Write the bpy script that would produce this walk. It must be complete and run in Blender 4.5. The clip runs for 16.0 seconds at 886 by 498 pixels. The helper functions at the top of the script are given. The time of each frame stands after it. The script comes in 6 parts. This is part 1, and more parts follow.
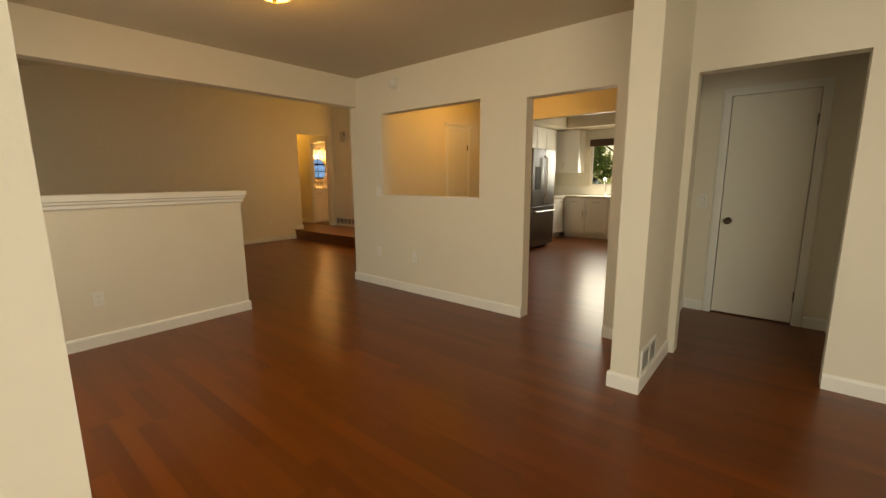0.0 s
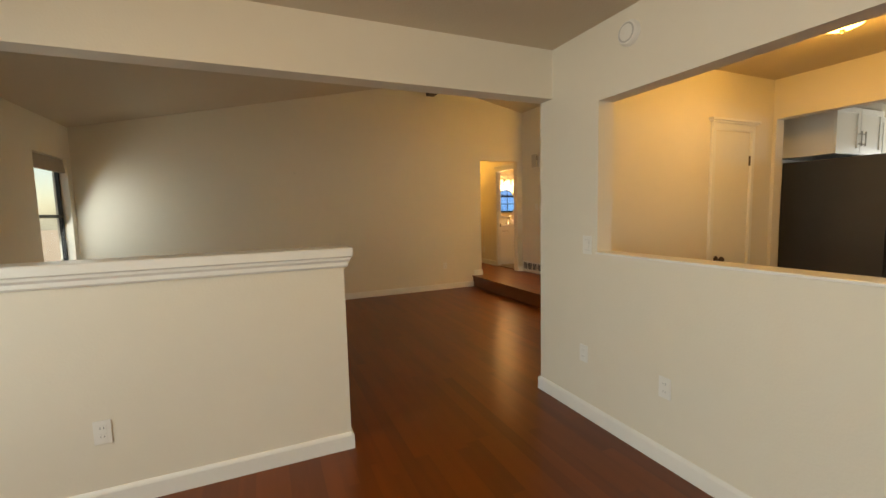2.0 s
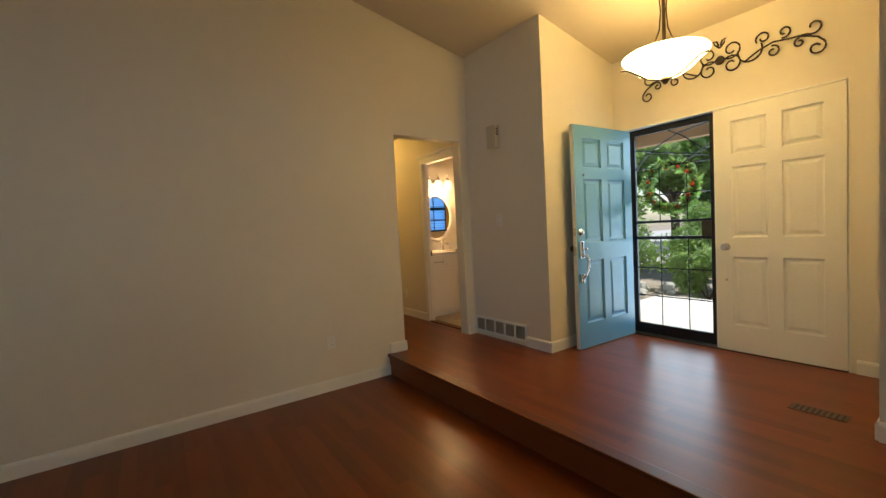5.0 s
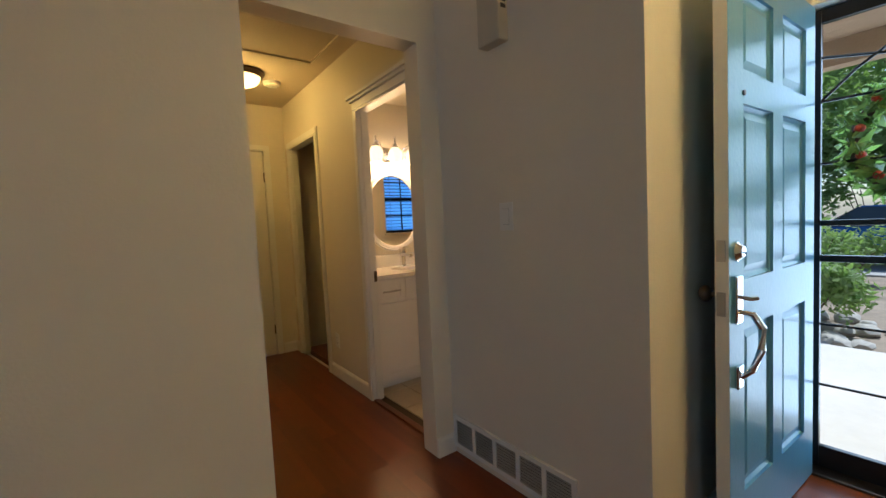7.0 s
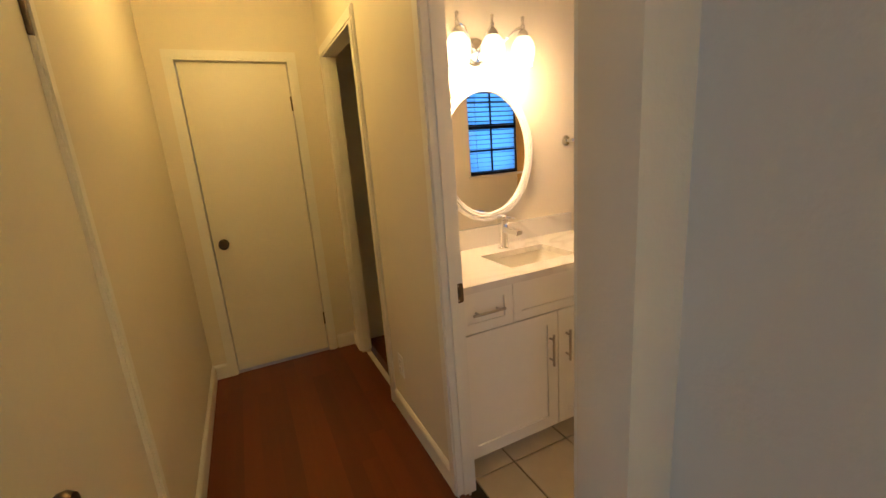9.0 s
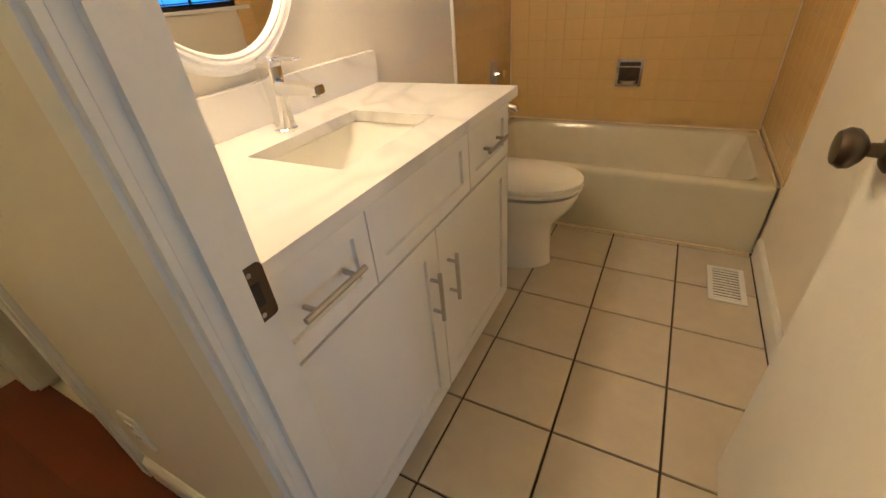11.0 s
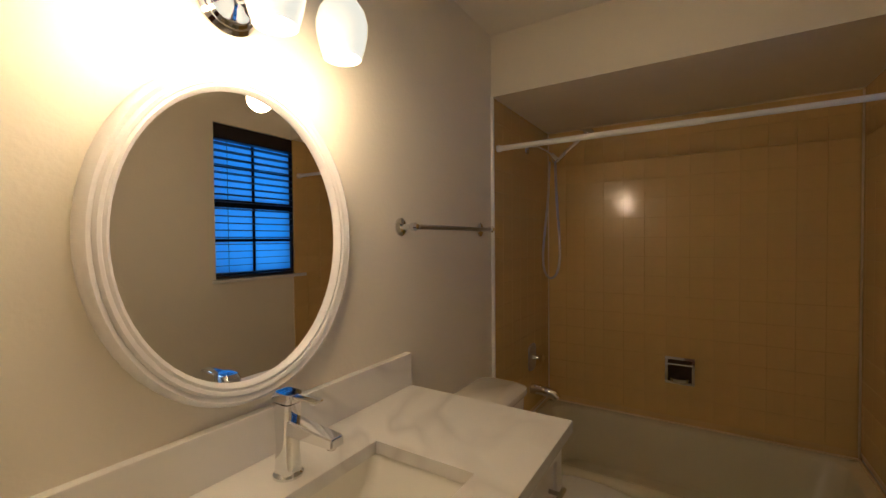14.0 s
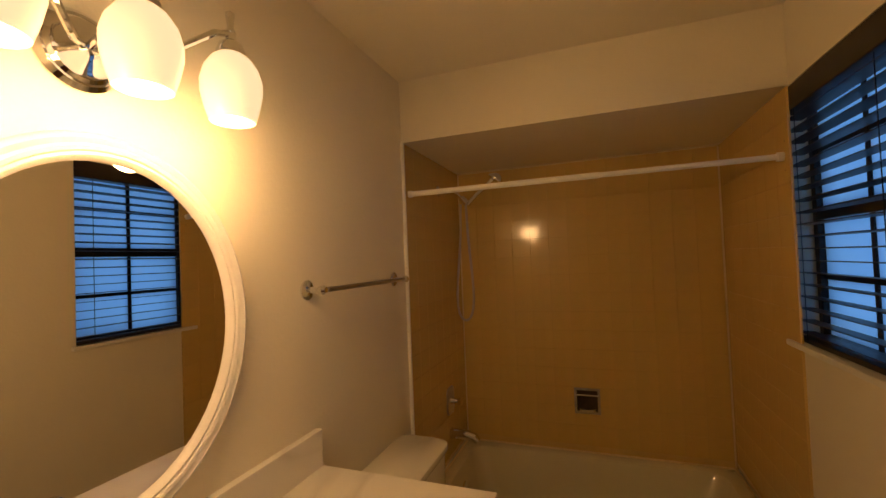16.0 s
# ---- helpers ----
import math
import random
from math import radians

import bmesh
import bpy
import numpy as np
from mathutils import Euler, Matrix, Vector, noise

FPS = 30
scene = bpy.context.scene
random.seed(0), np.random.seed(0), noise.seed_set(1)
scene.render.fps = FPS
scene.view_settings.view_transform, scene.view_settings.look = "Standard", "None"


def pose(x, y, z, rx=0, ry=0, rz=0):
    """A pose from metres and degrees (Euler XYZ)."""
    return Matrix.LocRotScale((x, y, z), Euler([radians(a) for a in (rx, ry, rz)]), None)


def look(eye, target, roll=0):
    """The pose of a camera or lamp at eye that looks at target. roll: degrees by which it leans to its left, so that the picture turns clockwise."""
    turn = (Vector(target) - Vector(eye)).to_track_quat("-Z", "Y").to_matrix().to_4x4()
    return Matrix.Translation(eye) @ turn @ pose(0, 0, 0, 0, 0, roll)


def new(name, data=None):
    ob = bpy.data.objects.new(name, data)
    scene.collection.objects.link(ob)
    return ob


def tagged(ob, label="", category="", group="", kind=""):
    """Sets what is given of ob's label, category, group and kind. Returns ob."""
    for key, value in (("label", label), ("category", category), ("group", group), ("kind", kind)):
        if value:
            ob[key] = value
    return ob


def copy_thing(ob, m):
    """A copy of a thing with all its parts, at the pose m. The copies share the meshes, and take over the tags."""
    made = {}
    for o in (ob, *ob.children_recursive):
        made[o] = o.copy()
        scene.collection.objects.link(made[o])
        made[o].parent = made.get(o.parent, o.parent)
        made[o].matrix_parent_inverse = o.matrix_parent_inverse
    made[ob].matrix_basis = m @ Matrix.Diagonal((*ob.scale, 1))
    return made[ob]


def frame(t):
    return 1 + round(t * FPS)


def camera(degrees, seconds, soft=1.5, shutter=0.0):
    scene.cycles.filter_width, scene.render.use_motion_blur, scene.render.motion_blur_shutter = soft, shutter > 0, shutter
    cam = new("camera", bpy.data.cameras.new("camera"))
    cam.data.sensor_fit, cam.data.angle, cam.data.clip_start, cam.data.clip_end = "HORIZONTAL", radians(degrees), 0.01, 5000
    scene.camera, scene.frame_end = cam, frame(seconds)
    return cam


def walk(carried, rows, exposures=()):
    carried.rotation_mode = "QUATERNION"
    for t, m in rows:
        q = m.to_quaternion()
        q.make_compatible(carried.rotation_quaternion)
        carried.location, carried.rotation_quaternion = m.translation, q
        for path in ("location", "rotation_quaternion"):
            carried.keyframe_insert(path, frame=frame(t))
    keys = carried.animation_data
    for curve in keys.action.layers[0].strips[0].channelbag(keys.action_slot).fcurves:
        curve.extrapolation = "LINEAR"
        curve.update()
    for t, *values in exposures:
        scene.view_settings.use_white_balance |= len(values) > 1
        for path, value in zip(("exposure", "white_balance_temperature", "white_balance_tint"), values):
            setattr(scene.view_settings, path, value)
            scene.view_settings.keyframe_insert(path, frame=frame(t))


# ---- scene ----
cam = camera(94.2, 16.0)

# the walk
PATH = [
    (0, (0.759, 0.772, 1.31), (2.271, 2.036, 0.972), -0.4),
    (0.5, (1.139, 1.089, 1.346), (2.355, 2.647, 1.037), -0.7),
    (1, (1.515, 1.503, 1.362), (2.461, 3.247, 1.113), -1.0),
    (1.5, (1.866, 1.994, 1.386), (2.713, 3.794, 1.178), -1.1),
    (2, (2.19, 2.506, 1.401), (2.982, 4.333, 1.218), -1.4),
    (2.5, (2.457, 3.071, 1.412), (3.262, 4.892, 1.23), -1.5),
    (3, (2.745, 3.58, 1.369), (3.592, 5.384, 1.204), -2.0),
    (3.5, (2.983, 4.172, 1.339), (3.9, 5.943, 1.197), -2.2),
    (4, (3.25, 4.745, 1.389), (4.288, 6.447, 1.232), -2.6),
    (4.2, (3.363, 4.929, 1.375), (4.413, 6.623, 1.236), -2.7),
    (6.3, (4.953, 6.957, 1.392), (6.269, 8.46, 1.325), -3.5),
    (6.5, (5.128, 7.125, 1.404), (6.396, 8.669, 1.329), -3.3),
    (7, (5.506, 7.513, 1.418), (6.699, 9.113, 1.295), -2.8),
    (7.5, (5.803, 7.867, 1.478), (6.828, 9.573, 1.273), -3.0),
    (8, (6.01, 8.185, 1.574), (6.817, 9.998, 1.329), -3.0),
    (8.2, (6.054, 8.303, 1.591), (6.768, 10.148, 1.306), -3.5),
    (10.3, (6.411, 9.538, 1.49), (7.691, 10.798, 0.611), -5.9),
    (10.5, (6.468, 9.604, 1.438), (7.819, 10.743, 0.5), -5.5),
    (11, (6.608, 9.718, 1.35), (8.062, 10.561, 0.266), -5.4),
    (11.5, (6.681, 9.754, 1.283), (8.137, 10.341, 0.044), -4.9),
    (12, (6.699, 9.779, 1.276), (8.237, 10.361, 0.138), -2.2),
    (12.5, (6.77, 9.798, 1.354), (8.4, 10.618, 0.535), -1.3),
    (13, (6.783, 9.806, 1.428), (8.469, 10.763, 0.937), -1.1),
    (13.5, (6.796, 9.834, 1.488), (8.499, 10.858, 1.26), -1.0),
    (14, (6.816, 9.859, 1.542), (8.507, 10.925, 1.498), -0.5),
    (14.5, (6.816, 9.89, 1.596), (8.471, 11.009, 1.684), -0.3),
    (15, (6.809, 9.909, 1.637), (8.476, 11.003, 1.79), -0.5),
    (15.5, (6.822, 9.903, 1.648), (8.577, 10.852, 1.788), -1.1),
    (16, (6.868, 9.887, 1.659), (8.746, 10.573, 1.712), -2.3),
]
# stops and white balance by which the camera adapts on the way
EXPOSURES = [(0, 0.2, 12000, 14), (1, 0.35, 10300, 12), (2.5, 0.8, 7900, 9), (3.3, 1.0, 7200, 7), (4.2, 0.65, 7000, 5), (6.5, 0.0, 4900, 6), (7.1, 0.0, 5400, 6), (8.2, 0.35, 5500, 8), (10.5, 1.0, 4600, 0), (12, 0.75, 4200, 0), (13, 0.1, 4100, 0), (14, -0.65, 4400, 1), (15.2, -0.95, 4600, 2), (16, -0.65, 6800, 8)]
walk(cam, [(t, look(eye, target, roll)) for t, eye, target, roll in PATH], EXPOSURES)

# ---- world, sun, large lights ----
world = bpy.data.worlds.new("world")
scene.world = world
world.use_nodes = True
wn = world.node_tree.nodes
sky = wn.new("ShaderNodeTexSky")
sky.sky_type, sky.sun_disc = "NISHITA", False
sky.sun_elevation, sky.sun_rotation = radians(64), radians(103)
world.node_tree.links.new(sky.outputs[0], wn["Background"].inputs[0])
wn["Background"].inputs[1].default_value = 0.15
sun = new("sun", bpy.data.lights.new("sun", "SUN"))
sun.data.energy, sun.data.angle, sun.data.color = 5.0, radians(0.5), (1, 0.95, 0.87)
sun.matrix_world = look((13, -3, 28), (0, 0, 0), 0)


def area(name, m, sx, sy, power, color):
    d = bpy.data.lights.new(name, "AREA")
    d.shape, d.size, d.size_y, d.energy, d.color = "RECTANGLE", sx, sy, power, color
    ob = new(name, d)
    ob.matrix_world = m
    return ob


def bulb(name, place, power, color, radius=0.04):
    d = bpy.data.lights.new(name, "POINT")
    d.energy, d.color, d.shadow_soft_size = power, color, radius
    ob = new(name, d)
    ob.location = place
    return ob


SKY = (0.70, 0.85, 1.0)
WARM = (1.0, 0.57, 0.13)
area("daylight_dining_window", look((0.02, 3.2, 1.5), (2.2, 3.2, 0.3)), 1.7, 1.2, 32, SKY)
area("daylight_foyer_window", look((0.02, -0.8, 1.4), (2.6, 0.1, 0.2)), 1.9, 1.6, 62, SKY)
area("daylight_living_window", look((-0.02, 6.0, 1.45), (2.2, 7.4, 0.5)), 0.8, 1.3, 2.5, SKY)
area("daylight_living_window_far", look((-0.02, 8.68, 1.40), (2.2, 8.8, 0.3)), 0.75, 1.2, 7, SKY)
area("daylight_kitchen_window", look((10.05, 3.8, 1.6), (7.5, 3.6, 0.6)), 1.0, 0.9, 34, SKY)
area("daylight_bath_window", look((8.35, 9.06, 1.77), (8.35, 9.6, 1.77)), 0.5, 0.8, 1.5, SKY)
area("daylight_front_door", look((8.12, 7.63, 1.25), (6.0, 7.6, 0.9)), 0.74, 1.95, 14, SKY)

# ---- materials ----


def mat(name, color, rough=0.5, metal=0.0, vary=0.0, scale=3.0, bump=0.0, bscale=60.0, spec=0.5, coat=0.0, emit=None, detail=4.0):
    """A Principled material with two scales of colour variation and a fine relief."""
    m = bpy.data.materials.new(name)
    m.use_nodes = True
    nt = m.node_tree
    b = nt.nodes["Principled BSDF"]
    b.inputs["Base Color"].default_value = (*color, 1)
    b.inputs["Roughness"].default_value = rough
    b.inputs["Metallic"].default_value = metal
    b.inputs["Specular IOR Level"].default_value = spec
    b.inputs["Coat Weight"].default_value = coat
    b.inputs["Coat Roughness"].default_value = 0.08
    tc = nt.nodes.new("ShaderNodeTexCoord")
    if vary:
        n1 = nt.nodes.new("ShaderNodeTexNoise")
        n1.inputs["Scale"].default_value, n1.inputs["Detail"].default_value = scale, detail
        n2 = nt.nodes.new("ShaderNodeTexNoise")
        n2.inputs["Scale"].default_value, n2.inputs["Detail"].default_value = scale * 9, 3
        mx = nt.nodes.new("ShaderNodeMath")
        mx.operation = "MULTIPLY_ADD"
        mx.inputs[1].default_value = 0.35
        ramp = nt.nodes.new("ShaderNodeMapRange")
        ramp.inputs[1].default_value, ramp.inputs[2].default_value = 0.35, 1.0
        ramp.inputs[3].default_value, ramp.inputs[4].default_value = 1 - vary, 1 + vary
        mul = nt.nodes.new("ShaderNodeVectorMath")
        mul.operation = "SCALE"
        mul.inputs[0].default_value = color
        for n in (n1, n2):
            nt.links.new(tc.outputs["Object"], n.inputs["Vector"])
        nt.links.new(n2.outputs["Fac"], mx.inputs[0])
        nt.links.new(n1.outputs["Fac"], mx.inputs[2])
        nt.links.new(mx.outputs[0], ramp.inputs[0])
        nt.links.new(ramp.outputs[0], mul.inputs["Scale"])
        nt.links.new(mul.outputs[0], b.inputs["Base Color"])
    if bump:
        n3 = nt.nodes.new("ShaderNodeTexNoise")
        n3.inputs["Scale"].default_value, n3.inputs["Detail"].default_value = bscale, 3
        bp = nt.nodes.new("ShaderNodeBump")
        bp.inputs["Strength"].default_value, bp.inputs["Distance"].default_value = bump, 0.01
        nt.links.new(tc.outputs["Object"], n3.inputs["Vector"])
        nt.links.new(n3.outputs["Fac"], bp.inputs["Height"])
        nt.links.new(bp.outputs[0], b.inputs["Normal"])
    if emit:
        b.inputs["Emission Color"].default_value = (*emit[0], 1)
        b.inputs["Emission Strength"].default_value = emit[1]
    return m


def wood_mat(name, dark, light, rough=0.25, along="x", tint=0.5):
    """Planked wood: each plank its own tone, with grain along it."""
    m = bpy.data.materials.new(name)
    m.use_nodes = True
    nt = m.node_tree
    b = nt.nodes["Principled BSDF"]
    tc, mp = nt.nodes.new("ShaderNodeTexCoord"), nt.nodes.new("ShaderNodeMapping")
    mp.inputs["Scale"].default_value = (1.2, 22, 22) if along == "x" else (22, 1.2, 22) if along == "y" else (22, 22, 1.2)
    info = nt.nodes.new("ShaderNodeObjectInfo")
    geo = nt.nodes.new("ShaderNodeNewGeometry")
    add = nt.nodes.new("ShaderNodeMath")
    add.operation = "ADD"
    fr = nt.nodes.new("ShaderNodeMath")
    fr.operation = "FRACT"
    off = nt.nodes.new("ShaderNodeVectorMath")
    off.operation = "SCALE"
    off.inputs[0].default_value = (37, 53, 29)
    sh = nt.nodes.new("ShaderNodeVectorMath")
    sh.operation = "ADD"
    n1, n2 = nt.nodes.new("ShaderNodeTexNoise"), nt.nodes.new("ShaderNodeTexNoise")
    n1.inputs["Scale"].default_value, n1.inputs["Detail"].default_value, n1.inputs["Distortion"].default_value = 0.7, 2, 0.1
    n2.inputs["Scale"].default_value, n2.inputs["Detail"].default_value = 0.9, 3
    nt.links.new(info.outputs["Random"], add.inputs[0])
    nt.links.new(geo.outputs["Random Per Island"], add.inputs[1])
    nt.links.new(add.outputs[0], fr.inputs[0])
    nt.links.new(fr.outputs[0], off.inputs["Scale"])
    nt.links.new(tc.outputs["Object"], mp.inputs["Vector"])
    nt.links.new(mp.outputs[0], sh.inputs[0])
    nt.links.new(off.outputs[0], sh.inputs[1])
    nt.links.new(sh.outputs[0], n1.inputs["Vector"])
    nt.links.new(geo.outputs["Position"], n2.inputs["Vector"])
    mixf = nt.nodes.new("ShaderNodeMath")
    mixf.operation = "MULTIPLY_ADD"
    mixf.inputs[1].default_value = tint
    sub = nt.nodes.new("ShaderNodeMath")
    sub.operation = "MULTIPLY_ADD"
    sub.inputs[1].default_value, sub.inputs[2].default_value = 0.30, 0.08
    nt.links.new(n1.outputs["Fac"], sub.inputs[0])
    nt.links.new(fr.outputs[0], mixf.inputs[0])
    nt.links.new(sub.outputs[0], mixf.inputs[2])
    mix = nt.nodes.new("ShaderNodeMix")
    mix.data_type = "RGBA"
    mix.inputs["A"].default_value, mix.inputs["B"].default_value = (*dark, 1), (*light, 1)
    nt.links.new(mixf.outputs[0], mix.inputs["Factor"])
    nt.links.new(mix.outputs["Result"], b.inputs["Base Color"])
    rr = nt.nodes.new("ShaderNodeMapRange")
    rr.inputs[3].default_value, rr.inputs[4].default_value = rough - 0.008, rough + 0.03
    nt.links.new(n2.outputs["Fac"], rr.inputs[0])
    nt.links.new(rr.outputs[0], b.inputs["Roughness"])
    b.inputs["Specular IOR Level"].default_value = 0.42
    return m


def glass_mat(name, tint=(0.96, 0.98, 0.98), rough=0.0):
    m = bpy.data.materials.new(name)
    m.use_nodes = True
    nt = m.node_tree
    nt.nodes.remove(nt.nodes["Principled BSDF"])
    tr, gl, lw, mx = (nt.nodes.new(k) for k in ("ShaderNodeBsdfTransparent", "ShaderNodeBsdfGlossy", "ShaderNodeLayerWeight", "ShaderNodeMixShader"))
    tr.inputs[0].default_value = (*tint, 1)
    gl.inputs["Roughness"].default_value = rough
    lw.inputs["Blend"].default_value = 0.25
    gain = nt.nodes.new("ShaderNodeMath")
    gain.operation = "MULTIPLY"
    gain.inputs[1].default_value = 0.25
    nt.links.new(lw.outputs["Facing"], gain.inputs[0])
    nt.links.new(gain.outputs[0], mx.inputs[0])
    nt.links.new(tr.outputs[0], mx.inputs[1])
    nt.links.new(gl.outputs[0], mx.inputs[2])
    nt.links.new(mx.outputs[0], nt.nodes["Material Output"].inputs[0])
    return m


PLASTER = mat("wall_paint", (0.74, 0.69, 0.58), 0.55, vary=0.03, scale=1.1, bump=0.10, bscale=85)
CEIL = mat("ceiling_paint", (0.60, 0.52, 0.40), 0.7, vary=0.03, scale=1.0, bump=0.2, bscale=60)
TRIM = mat("trim_paint", (0.80, 0.79, 0.74), 0.35, vary=0.03, scale=4, bump=0.05, bscale=90)
DOORW = mat("door_paint", (0.78, 0.75, 0.66), 0.38, vary=0.03, scale=3, bump=0.08, bscale=70)
FLOORW = wood_mat("red_hardwood", (0.080, 0.018, 0.0035), (0.24, 0.066, 0.014), 0.29, "x", 0.22)
FLOORP = wood_mat("red_hardwood_planks", (0.070, 0.012, 0.0012), (0.30, 0.070, 0.006), 0.29, "y", 0.24)
FLOORH = wood_mat("red_hardwood_landing", (0.080, 0.018, 0.0035), (0.24, 0.066, 0.014), 0.29, "y", 0.24)
BEAMW = wood_mat("dark_beam_wood", (0.018, 0.008, 0.004), (0.055, 0.022, 0.010), 0.5, "y", 0.3)
BATHP = mat("bath_paint", (0.82, 0.77, 0.64), 0.5, vary=0.03, scale=1.2, bump=0.10, bscale=85)
TILEF = mat("floor_tile_glaze", (0.60, 0.53, 0.40), 0.26, vary=0.12, scale=2.2, bump=0.05, bscale=25)
GROUT = mat("dark_grout", (0.06, 0.045, 0.03), 0.85, vary=0.25, scale=8)
TILEW = mat("tan_wall_tile", (0.66, 0.47, 0.17), 0.12, vary=0.05, scale=1.5, bump=0.03, bscale=12)
GROUTW = mat("tan_grout", (0.62, 0.45, 0.17), 0.3, vary=0.1, scale=6)
TUBM = mat("cream_enamel", (0.66, 0.62, 0.45), 0.10, vary=0.03, scale=2, coat=0.4)
PORC = mat("white_porcelain", (0.84, 0.82, 0.75), 0.08, vary=0.02, scale=2, coat=0.5)
CABW = mat("white_cabinet_lacquer", (0.84, 0.82, 0.77), 0.28, vary=0.02, scale=3)
CHROME = mat("chrome", (0.80, 0.80, 0.80), 0.06, 1.0)
NICKEL = mat("brushed_nickel", (0.50, 0.47, 0.43), 0.28, 1.0, vary=0.06, scale=20)
BRONZE = mat("aged_bronze", (0.10, 0.075, 0.055), 0.35, 0.9, vary=0.3, scale=14)
BLACKM = mat("black_metal", (0.012, 0.012, 0.013), 0.35, 0.3, vary=0.2, scale=12)
IRON = mat("wrought_iron", (0.035, 0.026, 0.02), 0.5, 0.5, vary=0.3, scale=15, bump=0.2, bscale=90)
BLUEP = mat("blue_door_paint", (0.12, 0.30, 0.46), 0.28, vary=0.08, scale=2.5, bump=0.08, bscale=60)
PLATE = mat("white_plastic", (0.78, 0.77, 0.72), 0.3, vary=0.02, scale=8)
DARKS = mat("dark_slot", (0.02, 0.02, 0.02), 0.6)
MIRROR = mat("mirror_silver", (0.9, 0.9, 0.9), 0.0, 1.0)
GLASS = glass_mat("window_glass")
SHADE = mat("lit_opal_glass", (0.42, 0.40, 0.36), 0.25, emit=((1.0, 0.72, 0.42), 1.6))
SHADEW = mat("lit_amber_glass", (0.85, 0.7, 0.45), 0.3, vary=0.15, scale=9, emit=((1.0, 0.60, 0.20), 4.0))
STEEL = mat("stainless_steel", (0.42, 0.43, 0.45), 0.3, 1.0, vary=0.05, scale=5)
FRIDGE = mat("grey_fridge_side", (0.055, 0.055, 0.058), 0.45, vary=0.1, scale=4)
CONC = mat("porch_concrete", (0.55, 0.52, 0.47), 0.85, vary=0.12, scale=1.5, bump=0.3, bscale=60)
SOIL = mat("garden_soil", (0.26, 0.21, 0.16), 0.95, vary=0.35, scale=2.5, bump=0.6, bscale=20)
STUCCO = mat("exterior_stucco", (0.55, 0.42, 0.30), 0.9, vary=0.06, scale=2, bump=0.4, bscale=50)
FROST = bpy.data.materials.new("obscure_glass")
FROST.use_nodes = True
fnt = FROST.node_tree
fb = fnt.nodes["Principled BSDF"]
fb.inputs["Base Color"].default_value = (0.9, 0.92, 0.92, 1)
fb.inputs["Roughness"].default_value = 0.12
ftr, fmx = fnt.nodes.new("ShaderNodeBsdfTranslucent"), fnt.nodes.new("ShaderNodeMixShader")
# blue of the daylight outside, put into the transmitted colour
ftr.inputs[0].default_value = (0.40, 0.66, 0.98, 1)
fmx.inputs[0].default_value = 0.88
fnt.links.new(fb.outputs[0], fmx.inputs[1])
fnt.links.new(ftr.outputs[0], fmx.inputs[2])
fnt.links.new(fmx.outputs[0], fnt.nodes["Material Output"].inputs[0])
SHADECLOTH = mat("roller_blind", (0.42, 0.36, 0.28), 0.8, vary=0.08, scale=6, bump=0.2, bscale=80)

# ---- mesh helpers ----


def part(name, bm, material, parent=None, label="", smooth=False):
    """One mesh object from a bmesh, under a thing or a part."""
    me = bpy.data.meshes.new(name)
    bmesh.ops.recalc_face_normals(bm, faces=bm.faces)
    if smooth:
        for f in bm.faces:
            f.smooth = True
    bm.to_mesh(me)
    bm.free()
    me.materials.append(material)
    if smooth:
        me.set_sharp_from_angle(angle=radians(38))
    ob = new(name, me)
    if parent is not None:
        ob.parent = parent
    if label:
        tagged(ob, label)
    return ob


def thing(name, label, category, place=(0, 0, 0), rz=0, group="", kind=""):
    e = new(name)
    e.empty_display_size = 0.1
    e.matrix_basis = pose(*place, 0, 0, rz)
    return tagged(e, label, category, group, kind)


def add_box(bm, x0, x1, y0, y1, z0, z1, bevel=0.0):
    vs = [bm.verts.new(p) for p in ((x0, y0, z0), (x1, y0, z0), (x1, y1, z0), (x0, y1, z0), (x0, y0, z1), (x1, y0, z1), (x1, y1, z1), (x0, y1, z1))]
    fs = [bm.faces.new([vs[i] for i in q]) for q in ((3, 2, 1, 0), (4, 5, 6, 7), (0, 1, 5, 4), (1, 2, 6, 5), (2, 3, 7, 6), (3, 0, 4, 7))]
    if bevel:
        es = {e for f in fs for e in f.edges}
        bmesh.ops.bevel(bm, geom=list(es), offset=bevel, segments=2, affect="EDGES", profile=0.6)
    return bm


def box(x0, x1, y0, y1, z0, z1, bevel=0.0):
    return add_box(bmesh.new(), x0, x1, y0, y1, z0, z1, bevel)


def lathe(profile, n=24, axis="z", bm=None, at=(0, 0, 0), a0=0.0, a1=360.0):
    """A surface of revolution from (radius, height) pairs."""
    bm = bm or bmesh.new()
    full = abs(a1 - a0) >= 359.9
    m = n if full else n + 1
    rings = []
    for r, h in profile:
        ring = []
        for i in range(m):
            a = radians(a0 + (a1 - a0) * i / n)
            c, s = r * math.cos(a), r * math.sin(a)
            p = (c, s, h) if axis == "z" else (h, c, s) if axis == "x" else (c, h, s)
            ring.append(bm.verts.new((p[0] + at[0], p[1] + at[1], p[2] + at[2])))
        rings.append(ring)
    for q, w in zip(rings, rings[1:]):
        for i in range(n):
            j = (i + 1) % m
            bm.faces.new((q[i], q[j], w[j], w[i]))
    for ring, r in ((rings[0], profile[0][0]), (rings[-1], profile[-1][0])):
        if r > 1e-5 and full:
            bm.faces.new(ring)
    bmesh.ops.remove_doubles(bm, verts=bm.verts, dist=1e-6)
    return bm


